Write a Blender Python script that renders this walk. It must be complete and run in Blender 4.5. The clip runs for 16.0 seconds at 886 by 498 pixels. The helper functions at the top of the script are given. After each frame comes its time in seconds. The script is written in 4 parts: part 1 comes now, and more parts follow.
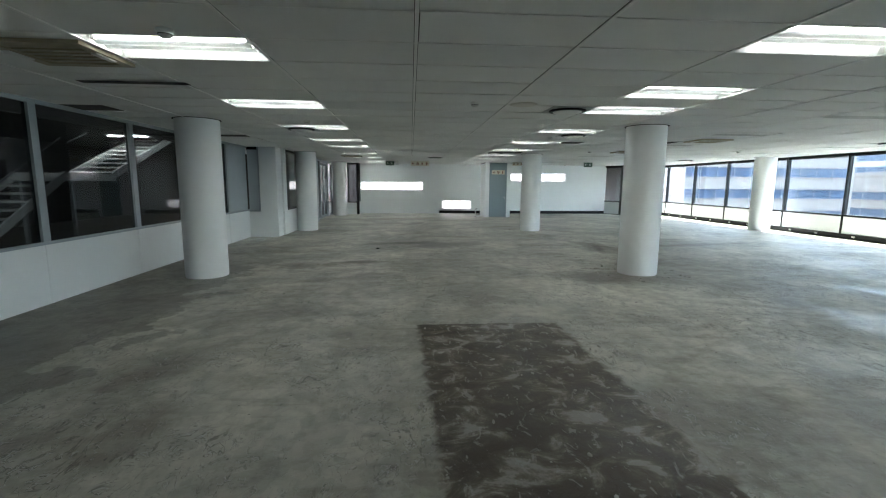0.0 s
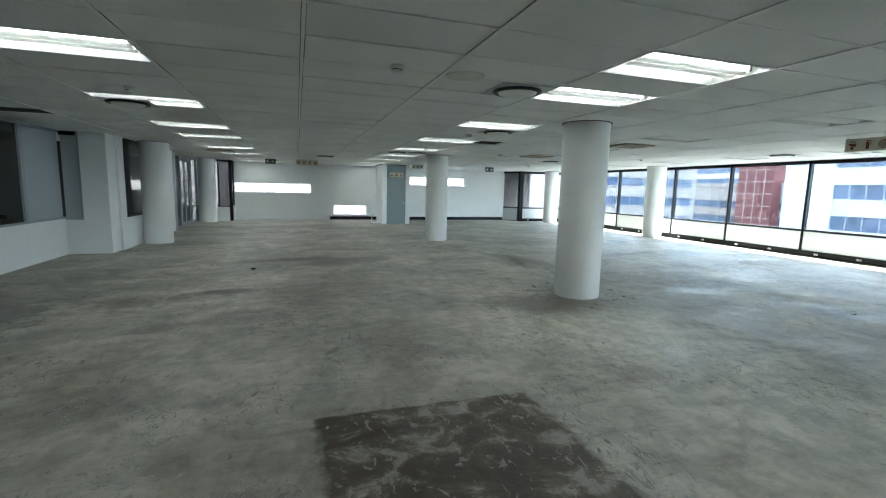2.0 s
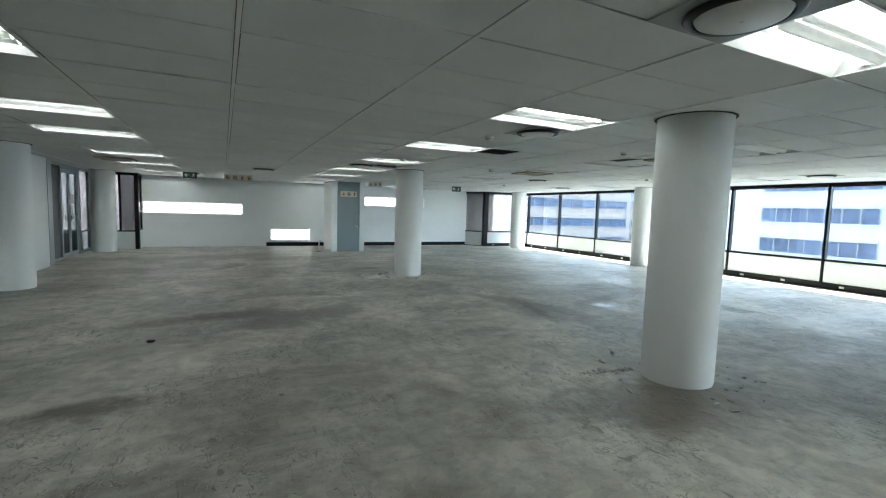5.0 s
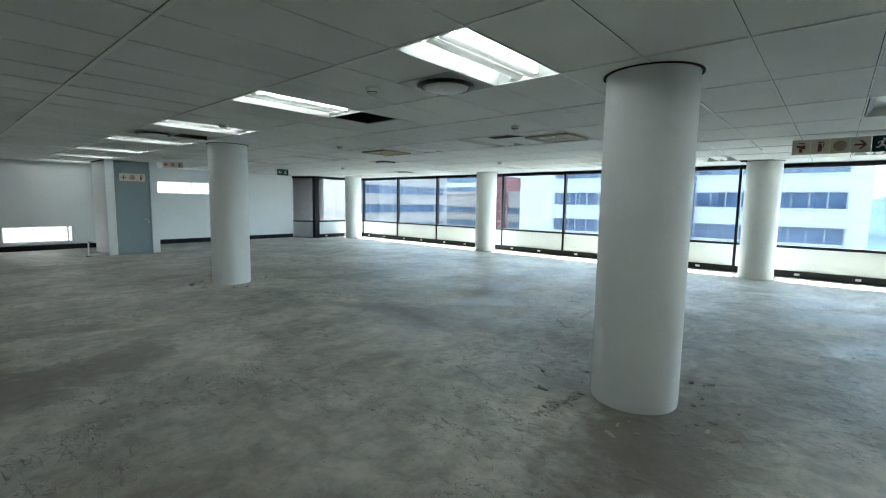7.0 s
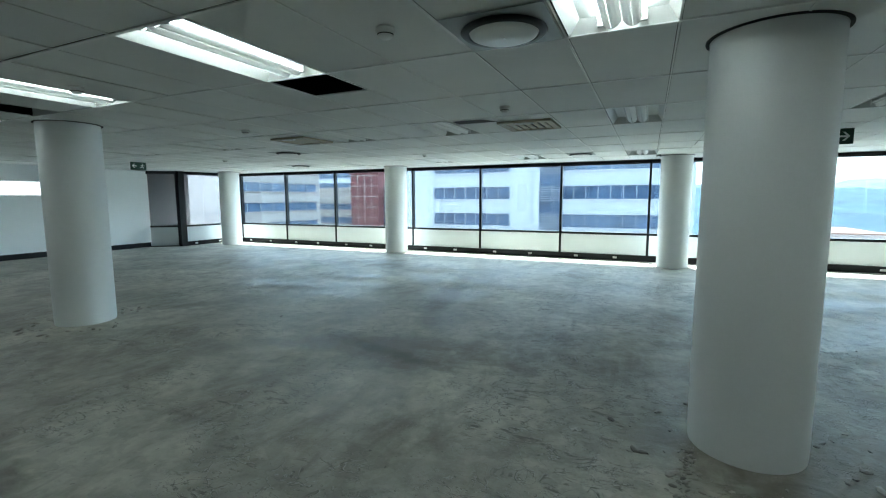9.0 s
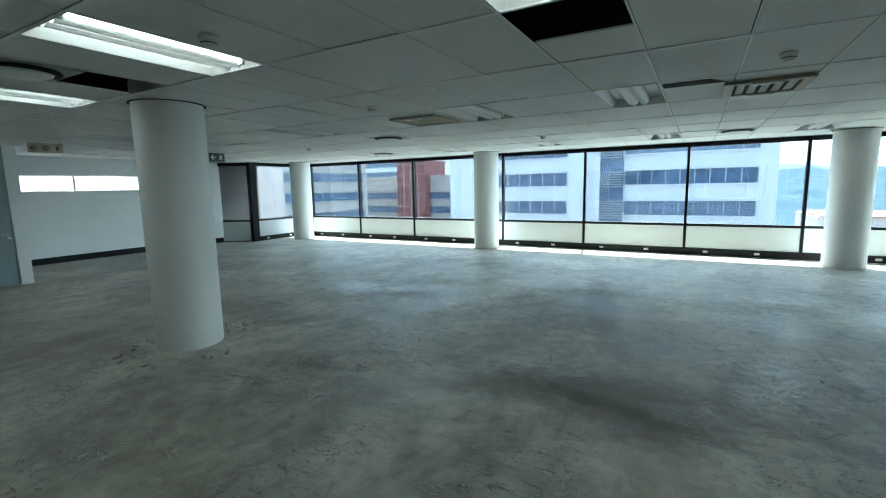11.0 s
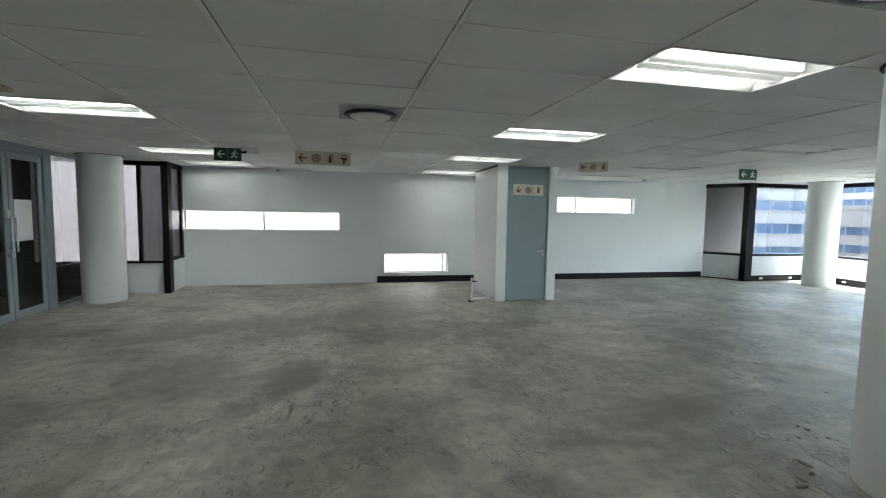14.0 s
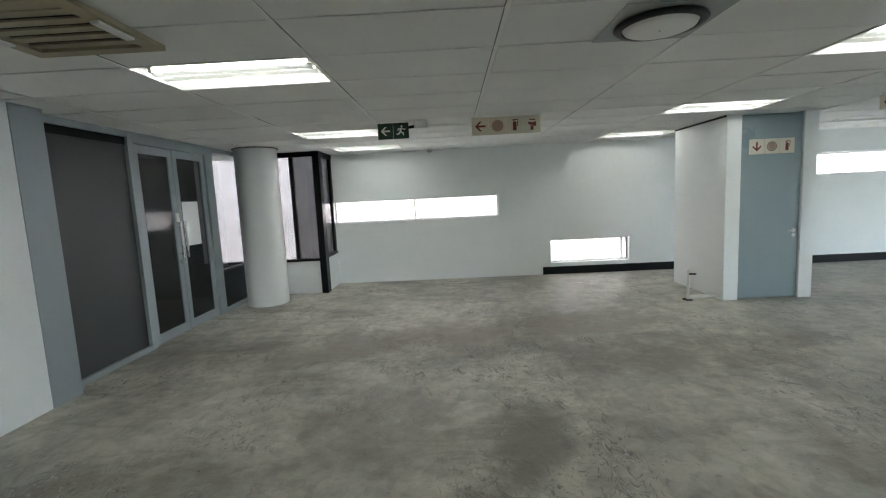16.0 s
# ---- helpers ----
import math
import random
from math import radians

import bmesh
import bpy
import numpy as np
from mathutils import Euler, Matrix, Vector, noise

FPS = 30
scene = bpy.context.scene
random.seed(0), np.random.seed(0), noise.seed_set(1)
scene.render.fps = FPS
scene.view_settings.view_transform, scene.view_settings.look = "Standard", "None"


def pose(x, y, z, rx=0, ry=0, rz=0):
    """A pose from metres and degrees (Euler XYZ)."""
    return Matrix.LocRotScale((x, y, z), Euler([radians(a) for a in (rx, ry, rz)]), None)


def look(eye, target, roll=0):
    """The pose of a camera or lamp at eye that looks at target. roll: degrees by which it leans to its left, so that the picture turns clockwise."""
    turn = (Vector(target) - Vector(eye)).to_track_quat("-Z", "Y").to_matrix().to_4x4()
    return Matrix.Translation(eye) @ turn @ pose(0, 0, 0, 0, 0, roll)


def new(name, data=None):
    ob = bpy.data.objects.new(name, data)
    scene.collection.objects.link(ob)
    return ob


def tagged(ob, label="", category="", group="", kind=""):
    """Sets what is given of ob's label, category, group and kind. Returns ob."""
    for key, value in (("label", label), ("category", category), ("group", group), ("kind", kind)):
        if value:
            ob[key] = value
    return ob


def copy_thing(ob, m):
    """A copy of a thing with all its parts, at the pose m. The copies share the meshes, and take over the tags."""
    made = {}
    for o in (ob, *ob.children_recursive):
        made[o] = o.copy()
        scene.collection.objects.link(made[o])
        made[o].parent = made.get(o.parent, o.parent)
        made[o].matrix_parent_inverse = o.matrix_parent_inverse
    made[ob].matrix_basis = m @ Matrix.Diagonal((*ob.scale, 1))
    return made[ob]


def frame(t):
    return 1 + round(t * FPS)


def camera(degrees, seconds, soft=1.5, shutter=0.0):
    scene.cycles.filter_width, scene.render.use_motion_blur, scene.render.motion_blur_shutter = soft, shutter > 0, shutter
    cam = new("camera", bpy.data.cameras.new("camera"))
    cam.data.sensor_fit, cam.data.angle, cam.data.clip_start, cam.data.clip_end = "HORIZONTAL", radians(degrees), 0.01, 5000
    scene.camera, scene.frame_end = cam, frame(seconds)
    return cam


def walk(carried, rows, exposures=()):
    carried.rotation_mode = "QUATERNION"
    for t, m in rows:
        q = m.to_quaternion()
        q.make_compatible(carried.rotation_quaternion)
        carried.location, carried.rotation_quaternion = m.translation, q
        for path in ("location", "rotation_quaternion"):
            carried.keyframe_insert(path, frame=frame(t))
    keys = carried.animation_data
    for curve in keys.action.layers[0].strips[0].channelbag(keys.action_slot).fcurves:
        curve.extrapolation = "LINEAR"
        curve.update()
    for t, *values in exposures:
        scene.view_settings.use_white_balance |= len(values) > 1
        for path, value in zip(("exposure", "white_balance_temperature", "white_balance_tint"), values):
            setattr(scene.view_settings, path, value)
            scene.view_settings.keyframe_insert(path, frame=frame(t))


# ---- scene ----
cam = camera(89.3, 16.0, soft=1.15)
PATH = [
    (0, (0.451, 1.054, 1.599), (0.592, 3.028, 1.31), 0.4),
    (0.5, (0.458, 1.523, 1.607), (0.896, 3.454, 1.325), 0.1),
    (1, (0.458, 2.018, 1.632), (0.971, 3.934, 1.372), 0.5),
    (1.5, (0.404, 2.472, 1.6), (0.942, 4.382, 1.351), 1.6),
    (2, (0.43, 2.979, 1.593), (1.047, 4.863, 1.328), 1.4),
    (2.5, (0.424, 3.462, 1.612), (1.049, 5.346, 1.369), 1.7),
    (3, (0.353, 3.956, 1.613), (0.985, 5.842, 1.402), 0.9),
    (3.5, (0.376, 4.451, 1.612), (1.123, 6.297, 1.427), -0.4),
    (3.7, (0.375, 4.65, 1.63), (1.156, 6.482, 1.443), 0.2),
    (5.8, (0.516, 6.646, 1.643), (1.514, 8.373, 1.494), 1.3),
    (6, (0.589, 6.825, 1.651), (1.676, 8.495, 1.485), 0.2),
    (6.5, (0.727, 7.284, 1.648), (2.043, 8.777, 1.451), -1.0),
    (7, (0.786, 7.718, 1.603), (2.286, 9.023, 1.395), 0.9),
    (7.5, (0.868, 8.148, 1.599), (2.524, 9.245, 1.371), 0.2),
    (8, (0.998, 8.598, 1.631), (2.75, 9.535, 1.405), -2.1),
    (8.2, (1.041, 8.764, 1.62), (2.812, 9.665, 1.4), -1.4),
    (10.3, (1.514, 10.875, 1.676), (3.347, 11.626, 1.398), -0.2),
    (10.5, (1.599, 11.063, 1.656), (3.421, 11.827, 1.345), -0.3),
    (11, (1.732, 11.49, 1.698), (3.454, 12.471, 1.423), -1.1),
    (11.5, (1.812, 11.967, 1.692), (3.477, 13.043, 1.431), -2.4),
    (12, (1.875, 12.489, 1.681), (3.482, 13.649, 1.41), -3.0),
    (12.5, (1.784, 13.008, 1.685), (3.173, 14.425, 1.436), -0.7),
    (13, (1.599, 13.527, 1.67), (2.73, 15.159, 1.432), -0.2),
    (13.5, (1.43, 14.053, 1.679), (2.272, 15.86, 1.52), -0.3),
    (14, (1.118, 14.539, 1.67), (1.56, 16.483, 1.514), 0.9),
    (14.5, (0.879, 14.984, 1.672), (1.188, 16.952, 1.497), -0.0),
    (15, (0.684, 15.431, 1.699), (0.889, 17.413, 1.525), -0.7),
    (15.5, (0.46, 15.756, 1.656), (0.575, 17.743, 1.459), -0.7),
    (16, (0.168, 16.224, 1.684), (0.117, 18.21, 1.451), -2.8),
]
EXPOSURES = [(0, 4.97, 6040, 3), (1.5, 4.97, 5890, 1), (3.5, 4.92, 5940, 2), (6, 4.82, 5890, 1), (7, 4.62, 5790, -2), (8.2, 4.43, 5590, -6), (11, 4.23, 5540, -9), (12.5, 4.13, 5540, -8), (13.5, 4.67, 6040, 2), (14.5, 4.94, 6170, 4), (16, 5.17, 6280, 6)]
walk(cam, [(t, look(eye, target, roll)) for t, eye, target, roll in PATH], EXPOSURES)

# ---- light ----
SUN_EL, SUN_AZ = radians(65), radians(80)      # azimuth counted from +y towards +x
world = bpy.data.worlds.new("sky")
scene.world = world
world.use_nodes = True
wn = world.node_tree
sky = wn.nodes.new("ShaderNodeTexSky")
sky.sky_type, sky.sun_disc = "NISHITA", False
sky.sun_elevation, sky.sun_rotation = SUN_EL, SUN_AZ
sky.air_density, sky.dust_density, sky.ozone_density = 1.0, 1.5, 1.0
haze = wn.nodes.new("ShaderNodeHueSaturation")         # thin white cloud pales the blue
haze.inputs["Saturation"].default_value = 0.45
wn.links.new(sky.outputs[0], haze.inputs["Color"])
wn.links.new(haze.outputs[0], wn.nodes["Background"].inputs[0])
wn.nodes["Background"].inputs[1].default_value = 0.15
sun = new("sun", bpy.data.lights.new("sun", "SUN"))
sun.data.energy, sun.data.angle, sun.data.color = 2.2, radians(1.5), (1.0, 0.97, 0.92)
sd = Vector((math.cos(SUN_EL) * math.sin(SUN_AZ), math.cos(SUN_EL) * math.cos(SUN_AZ), math.sin(SUN_EL)))
sun.matrix_world = look(sd * 60, (0, 0, 0))

# ---- materials ----
def nodes_of(name):
    m = bpy.data.materials.new(name)
    m.use_nodes = True
    n = m.node_tree
    return m, n, n.nodes["Principled BSDF"]


def noise_of(n, scale, detail=4.0, rough=0.55, stretch=(1, 1, 1), distort=0.0):
    tc = n.nodes.new("ShaderNodeTexCoord")
    mp = n.nodes.new("ShaderNodeMapping")
    mp.inputs["Scale"].default_value = stretch
    n.links.new(tc.outputs["Object"], mp.inputs["Vector"])
    t = n.nodes.new("ShaderNodeTexNoise")
    t.inputs["Scale"].default_value, t.inputs["Detail"].default_value = scale, detail
    t.inputs["Roughness"].default_value, t.inputs["Distortion"].default_value = rough, distort
    n.links.new(mp.outputs[0], t.inputs["Vector"])
    return t.outputs["Fac"]


def ramp(n, fac, stops):
    r = n.nodes.new("ShaderNodeValToRGB")
    while len(r.color_ramp.elements) < len(stops):
        r.color_ramp.elements.new(0.5)
    for e, (p, c) in zip(r.color_ramp.elements, stops):
        e.position, e.color = p, (*c, 1) if len(c) == 3 else c
    n.links.new(fac, r.inputs[0])
    return r.outputs[0]


def mixc(n, fac, a, b, kind="MIX"):
    m = n.nodes.new("ShaderNodeMix")
    m.data_type, m.blend_type = "RGBA", kind
    for sock, v in ((m.inputs[0], fac), (m.inputs[6], a), (m.inputs[7], b)):
        if isinstance(v, (int, float)):
            sock.default_value = v
        elif isinstance(v, tuple):
            sock.default_value = (*v, 1)
        else:
            n.links.new(v, sock)
    return m.outputs[2]


def calc(n, op, a, b=0.0):
    m = n.nodes.new("ShaderNodeMath")
    m.operation = op
    for sock, v in zip(m.inputs, (a, b)):
        if isinstance(v, (int, float)):
            sock.default_value = v
        else:
            n.links.new(v, sock)
    return m.outputs[0]


def bump(n, p, height, strength, dist=0.01):
    b = n.nodes.new("ShaderNodeBump")
    b.inputs["Strength"].default_value, b.inputs["Distance"].default_value = strength, dist
    n.links.new(height, b.inputs["Height"])
    n.links.new(b.outputs[0], p.inputs["Normal"])


def paint(name, col, rough=0.5, var=0.06, grain=60.0, bumps=0.15, metal=0.0, blotch=1.3, island=0.0, spec=0.5):
    """A painted or plain surface: a base colour with broad blotches, fine grain and relief."""
    m, n, p = nodes_of(name)
    big, fine = noise_of(n, blotch, 5), noise_of(n, grain, 3)
    lo, hi = tuple(c * (1 - var) for c in col), tuple(min(1, c * (1 + var)) for c in col)
    c = ramp(n, big, [(0.3, lo), (0.7, hi)])
    c = mixc(n, 0.25, c, ramp(n, fine, [(0.35, tuple(x * (1 - 2 * var) for x in col)), (0.65, hi)]))
    if island:
        g = n.nodes.new("ShaderNodeNewGeometry")
        c = mixc(n, 1.0, c, ramp(n, g.outputs["Random Per Island"], [(0.0, (1 - island,) * 3), (1.0, (1.0,) * 3)]), "MULTIPLY")
    n.links.new(c, p.inputs["Base Color"])
    n.links.new(calc(n, "ADD", calc(n, "MULTIPLY", big, 0.18), rough - 0.09), p.inputs["Roughness"])
    p.inputs["Metallic"].default_value, p.inputs["Specular IOR Level"].default_value = metal, spec
    if bumps:
        bump(n, p, fine, bumps, 0.004)
    return m


def glow(name, col, strength):
    m, n, p = nodes_of(name)
    p.inputs["Base Color"].default_value = (0.9, 0.9, 0.9, 1)
    p.inputs["Emission Color"].default_value = (*col, 1)
    p.inputs["Emission Strength"].default_value = strength
    return m


def glass(name, tint, rough=0.02):
    """Thin glass: a clear sheet with a glossy coat that grows at grazing angles."""
    m, n, p = nodes_of(name)
    out = n.nodes["Material Output"]
    tr, gl, mx, lw = (n.nodes.new("ShaderNode" + k) for k in ("BsdfTransparent", "BsdfGlossy", "MixShader", "LayerWeight"))
    tr.inputs[0].default_value = (*tint, 1)
    gl.inputs["Roughness"].default_value = rough
    lw.inputs["Blend"].default_value = 0.5
    n.links.new(calc(n, "ADD", calc(n, "MULTIPLY", calc(n, "POWER", lw.outputs["Facing"], 5.0), 0.9), 0.03), mx.inputs[0])
    n.links.new(tr.outputs[0], mx.inputs[1])
    n.links.new(gl.outputs[0], mx.inputs[2])
    n.links.new(mx.outputs[0], out.inputs["Surface"])
    return m


def concrete_floor():
    m, n, p = nodes_of("stripped_concrete")
    tc, sep = n.nodes.new("ShaderNodeTexCoord"), n.nodes.new("ShaderNodeSeparateXYZ")
    n.links.new(tc.outputs["Object"], sep.inputs[0])
    X, Y = sep.outputs[0], sep.outputs[1]
    big = noise_of(n, 0.42, 6, 0.6, distort=0.7)
    mid = noise_of(n, 1.1, 6, 0.5, (1, 0.9, 1), 0.5)
    small = noise_of(n, 6.5, 5, 0.55, (1, 0.85, 1), 0.8)
    fine = noise_of(n, 42, 4, 0.7)
    wobble = calc(n, "SUBTRACT", noise_of(n, 1.6, 5, 0.6), 0.5)
    g = lambda v: (v, v * 0.99, v * 0.97)
    c = mixc(n, 1.0, (0.500, 0.510, 0.488), ramp(n, big, [(0.36, g(0.72)), (0.48, g(0.96)), (0.60, g(1.14))]), "MULTIPLY")
    c = mixc(n, 1.0, c, ramp(n, mid, [(0.34, (0.72, 0.69, 0.63)), (0.45, (0.94, 0.93, 0.90)), (0.55, g(1.02)), (0.68, g(1.13))]), "MULTIPLY")
    c = mixc(n, 1.0, c, ramp(n, small, [(0.34, (0.86, 0.85, 0.82)), (0.5, g(1.0)), (0.66, g(1.07))]), "MULTIPLY")
    for scale, lo, hi in ((0.8, 0.86, 1.06), (2.6, 0.87, 1.06), (7.0, 0.90, 1.04)):       # flaked skim with crisp edges
        flake = ramp(n, noise_of(n, scale, 7, 0.52, (1, 0.85, 1), 0.25), [(0.455, g(lo)), (0.475, g(1.0)), (0.56, g(1.0)), (0.575, g(hi))])
        c = mixc(n, 1.0, c, flake, "MULTIPLY")
    brown = ramp(n, noise_of(n, 0.62, 6, 0.62, (0.8, 1.3, 1), 1.0), [(0.52, (0, 0, 0)), (0.64, (1, 1, 1))])
    c = mixc(n, calc(n, "MULTIPLY", brown, 0.5), c, (0.155, 0.130, 0.094))
    # ridges of old glue: short curls in clusters, relief painted as lit crest and shaded foot
    rub = ramp(n, noise_of(n, 0.75, 4), [(0.44, (0, 0, 0)), (0.55, (1, 1, 1))])
    marks = 0.0
    for scale, warp, width, gate in ((2.6, 2.2, 0.010, 3.4), (5.5, 1.6, 0.012, 6.0), (10.0, 1.2, 0.014, 9.0)):
        swirl = noise_of(n, scale, 3, 0.5, (1, 0.7, 1), warp)
        crest = ramp(n, swirl, [(0.5, (0, 0, 0)), (0.5 + width * 0.6, (1, 1, 1)), (0.5 + width * 1.6, (0, 0, 0))])
        foot = ramp(n, swirl, [(0.5 - width * 2.2, (0, 0, 0)), (0.5 - width * 0.6, (1, 1, 1)), (0.5 + width * 0.2, (0, 0, 0))])
        broken = ramp(n, noise_of(n, gate, 2, 0.5, (1, 0.9, 1), 0.4), [(0.50, (0, 0, 0)), (0.55, (1, 1, 1))])
        keep = calc(n, "MULTIPLY", rub, broken)
        c = mixc(n, calc(n, "MULTIPLY", calc(n, "MULTIPLY", foot, keep), 0.85), c, (0.11, 0.10, 0.082))
        c = mixc(n, calc(n, "MULTIPLY", calc(n, "MULTIPLY", crest, keep), 0.75), c, (0.60, 0.595, 0.565))
        marks = calc(n, "ADD", marks, calc(n, "MULTIPLY", crest, keep))
    scuff = ramp(n, noise_of(n, 11, 5, 0.7, (1, 0.35, 1), 1.5), [(0.58, (0, 0, 0)), (0.64, (1, 1, 1))])
    c = mixc(n, calc(n, "MULTIPLY", calc(n, "MULTIPLY", scuff, rub), 0.7), c, (0.10, 0.09, 0.075))
    # trowel sweeps: long faint strokes, some pale, some dirty
    for turn, gate in ((0.5, 0.9), (-0.7, 1.3)):
        tc2, mp2, tx2 = n.nodes.new("ShaderNodeTexCoord"), n.nodes.new("ShaderNodeMapping"), n.nodes.new("ShaderNodeTexNoise")
        mp2.inputs["Rotation"].default_value = (0, 0, turn)
        mp2.inputs["Scale"].default_value = (1.0, 5.0, 1.0)
        n.links.new(tc2.outputs["Object"], mp2.inputs["Vector"])
        n.links.new(mp2.outputs[0], tx2.inputs["Vector"])
        tx2.inputs["Scale"].default_value, tx2.inputs["Detail"].default_value, tx2.inputs["Distortion"].default_value = 1.7, 5.0, 0.8
        where = ramp(n, noise_of(n, gate, 3, 0.5), [(0.48, (0, 0, 0)), (0.58, (1, 1, 1))])
        dark, pale = ramp(n, tx2.outputs["Fac"], [(0.36, (1, 1, 1)), (0.44, (0, 0, 0))]), ramp(n, tx2.outputs["Fac"], [(0.57, (0, 0, 0)), (0.64, (1, 1, 1))])
        c = mixc(n, calc(n, "MULTIPLY", calc(n, "MULTIPLY", dark, where), 0.24), c, (0.17, 0.155, 0.128))
        c = mixc(n, calc(n, "MULTIPLY", calc(n, "MULTIPLY", pale, where), 0.16), c, (0.56, 0.555, 0.525))
    specks = ramp(n, noise_of(n, 23, 2, 0.5), [(0.70, (0, 0, 0)), (0.73, (1, 1, 1))])
    c = mixc(n, calc(n, "MULTIPLY", specks, 0.6), c, (0.08, 0.075, 0.065))
    c = mixc(n, 0.10, c, ramp(n, fine, [(0.34, (0.13, 0.125, 0.11)), (0.66, (0.38, 0.38, 0.36))]))
    # broad damp stain along the partition
    edge = calc(n, "ADD", calc(n, "ADD", X, 2.45), calc(n, "MULTIPLY", wobble, 3.2))
    damp = ramp(n, calc(n, "MULTIPLY", edge, -1.0), [(0.0, (0, 0, 0)), (0.12, (1, 1, 1))])
    damp = calc(n, "MULTIPLY", damp, ramp(n, calc(n, "MULTIPLY", Y, 0.05), [(0.06, (0, 0, 0)), (0.10, (1, 1, 1)), (0.48, (1, 1, 1)), (0.56, (0, 0, 0))]))
    c = mixc(n, calc(n, "MULTIPLY", damp, 0.5), c, (0.095, 0.088, 0.074))
    # single smears
    for cx, cy, rx, ry, turn, col in ((-0.65, 10.2, 0.55, 0.13, 0.1, (0.07, 0.055, 0.036)), (0.15, 13.1, 0.85, 0.24, 0.15, (0.10, 0.088, 0.066)), (-1.4, 9.85, 0.75, 0.30, 0.2, (0.115, 0.09, 0.06)),
                                      (4.0, 8.5, 0.9, 0.5, -0.3, (0.15, 0.13, 0.10)), (5.35, 12.1, 0.45, 1.2, 0.0, (0.16, 0.135, 0.10)), (5.2, 12.1, 0.10, 0.75, -0.25, (0.08, 0.065, 0.046)),
                                      (1.49, 12.8, 0.9, 0.4, 0.4, (0.16, 0.145, 0.12)), (2.64, 20.78, 1.3, 0.5, 0.1, (0.19, 0.17, 0.135)), (0.54, 18.9, 0.9, 0.18, 1.0, (0.20, 0.185, 0.155)), (8.1, 12.6, 1.8, 0.2, 0.2, (0.16, 0.14, 0.11)), (0.3, 21.6, 2.4, 0.5, 0.2, (0.27, 0.235, 0.185))):
        ca, sa = math.cos(turn), math.sin(turn)
        u = calc(n, "ADD", calc(n, "MULTIPLY", X, ca / rx), calc(n, "ADD", calc(n, "MULTIPLY", Y, sa / rx), -(cx * ca + cy * sa) / rx))
        v = calc(n, "ADD", calc(n, "MULTIPLY", X, -sa / ry), calc(n, "ADD", calc(n, "MULTIPLY", Y, ca / ry), -(cy * ca - cx * sa) / ry))
        r = calc(n, "ADD", calc(n, "ADD", calc(n, "MULTIPLY", u, u), calc(n, "MULTIPLY", v, v)), calc(n, "ADD", calc(n, "MULTIPLY", calc(n, "SUBTRACT", mid, 0.5), 6.0), calc(n, "MULTIPLY", calc(n, "SUBTRACT", small, 0.5), 2.0)))
        k = ramp(n, calc(n, "MULTIPLY", r, 0.5), [(0.0, (1, 1, 1)), (0.95, (0, 0, 0))])
        c = mixc(n, calc(n, "MULTIPLY", k, 0.8), c, col)
    # the rectangle where an old covering was torn off
    ragged = calc(n, "ADD", calc(n, "MULTIPLY", wobble, 0.10), calc(n, "MULTIPLY", calc(n, "SUBTRACT", small, 0.5), 0.16))
    skew = calc(n, "ADD", X, calc(n, "MULTIPLY", calc(n, "SUBTRACT", Y, 6.0), 0.03))
    dx = calc(n, "ADD", calc(n, "ABSOLUTE", calc(n, "SUBTRACT", skew, 1.33)), ragged)
    dy = calc(n, "ADD", calc(n, "ABSOLUTE", calc(n, "SUBTRACT", Y, 3.50)), calc(n, "MULTIPLY", ragged, 0.4))
    inx = ramp(n, calc(n, "SUBTRACT", 1.30, dx), [(0.47, (0, 0, 0)), (0.53, (1, 1, 1))])
    iny = ramp(n, calc(n, "SUBTRACT", 3.01, dy), [(0.49, (0, 0, 0)), (0.52, (1, 1, 1))])
    patch = calc(n, "MULTIPLY", inx, iny)
    torn = noise_of(n, 2.9, 8, 0.66, (1, 1.3, 1), 0.5)
    worn = ramp(n, torn, [(0.42, (0.045, 0.031, 0.017)), (0.51, (0.080, 0.060, 0.037)), (0.56, (0.15, 0.125, 0.092)), (0.61, (0.32, 0.298, 0.255))])
    flecks = ramp(n, noise_of(n, 13, 5, 0.65, (1, 0.5, 1), 1.0), [(0.59, (0, 0, 0)), (0.63, (1, 1, 1))])
    worn = mixc(n, calc(n, "MULTIPLY", flecks, 0.6), worn, (0.42, 0.40, 0.36))
    c = mixc(n, calc(n, "MULTIPLY", patch, 0.93), c, worn)
    n.links.new(c, p.inputs["Base Color"])
    n.links.new(ramp(n, mid, [(0.35, (0.40,) * 3), (0.65, (0.68,) * 3)]), p.inputs["Roughness"])
    p.inputs["Specular IOR Level"].default_value = 0.45
    h = calc(n, "ADD", calc(n, "ADD", calc(n, "MULTIPLY", small, 0.9), calc(n, "MULTIPLY", fine, 0.2)), calc(n, "MULTIPLY", marks, 0.6))
    h = calc(n, "ADD", calc(n, "SUBTRACT", h, calc(n, "MULTIPLY", patch, 0.5)), calc(n, "MULTIPLY", calc(n, "MULTIPLY", flecks, patch), 0.6))
    bump(n, p, h, 0.75, 0.014)
    return m


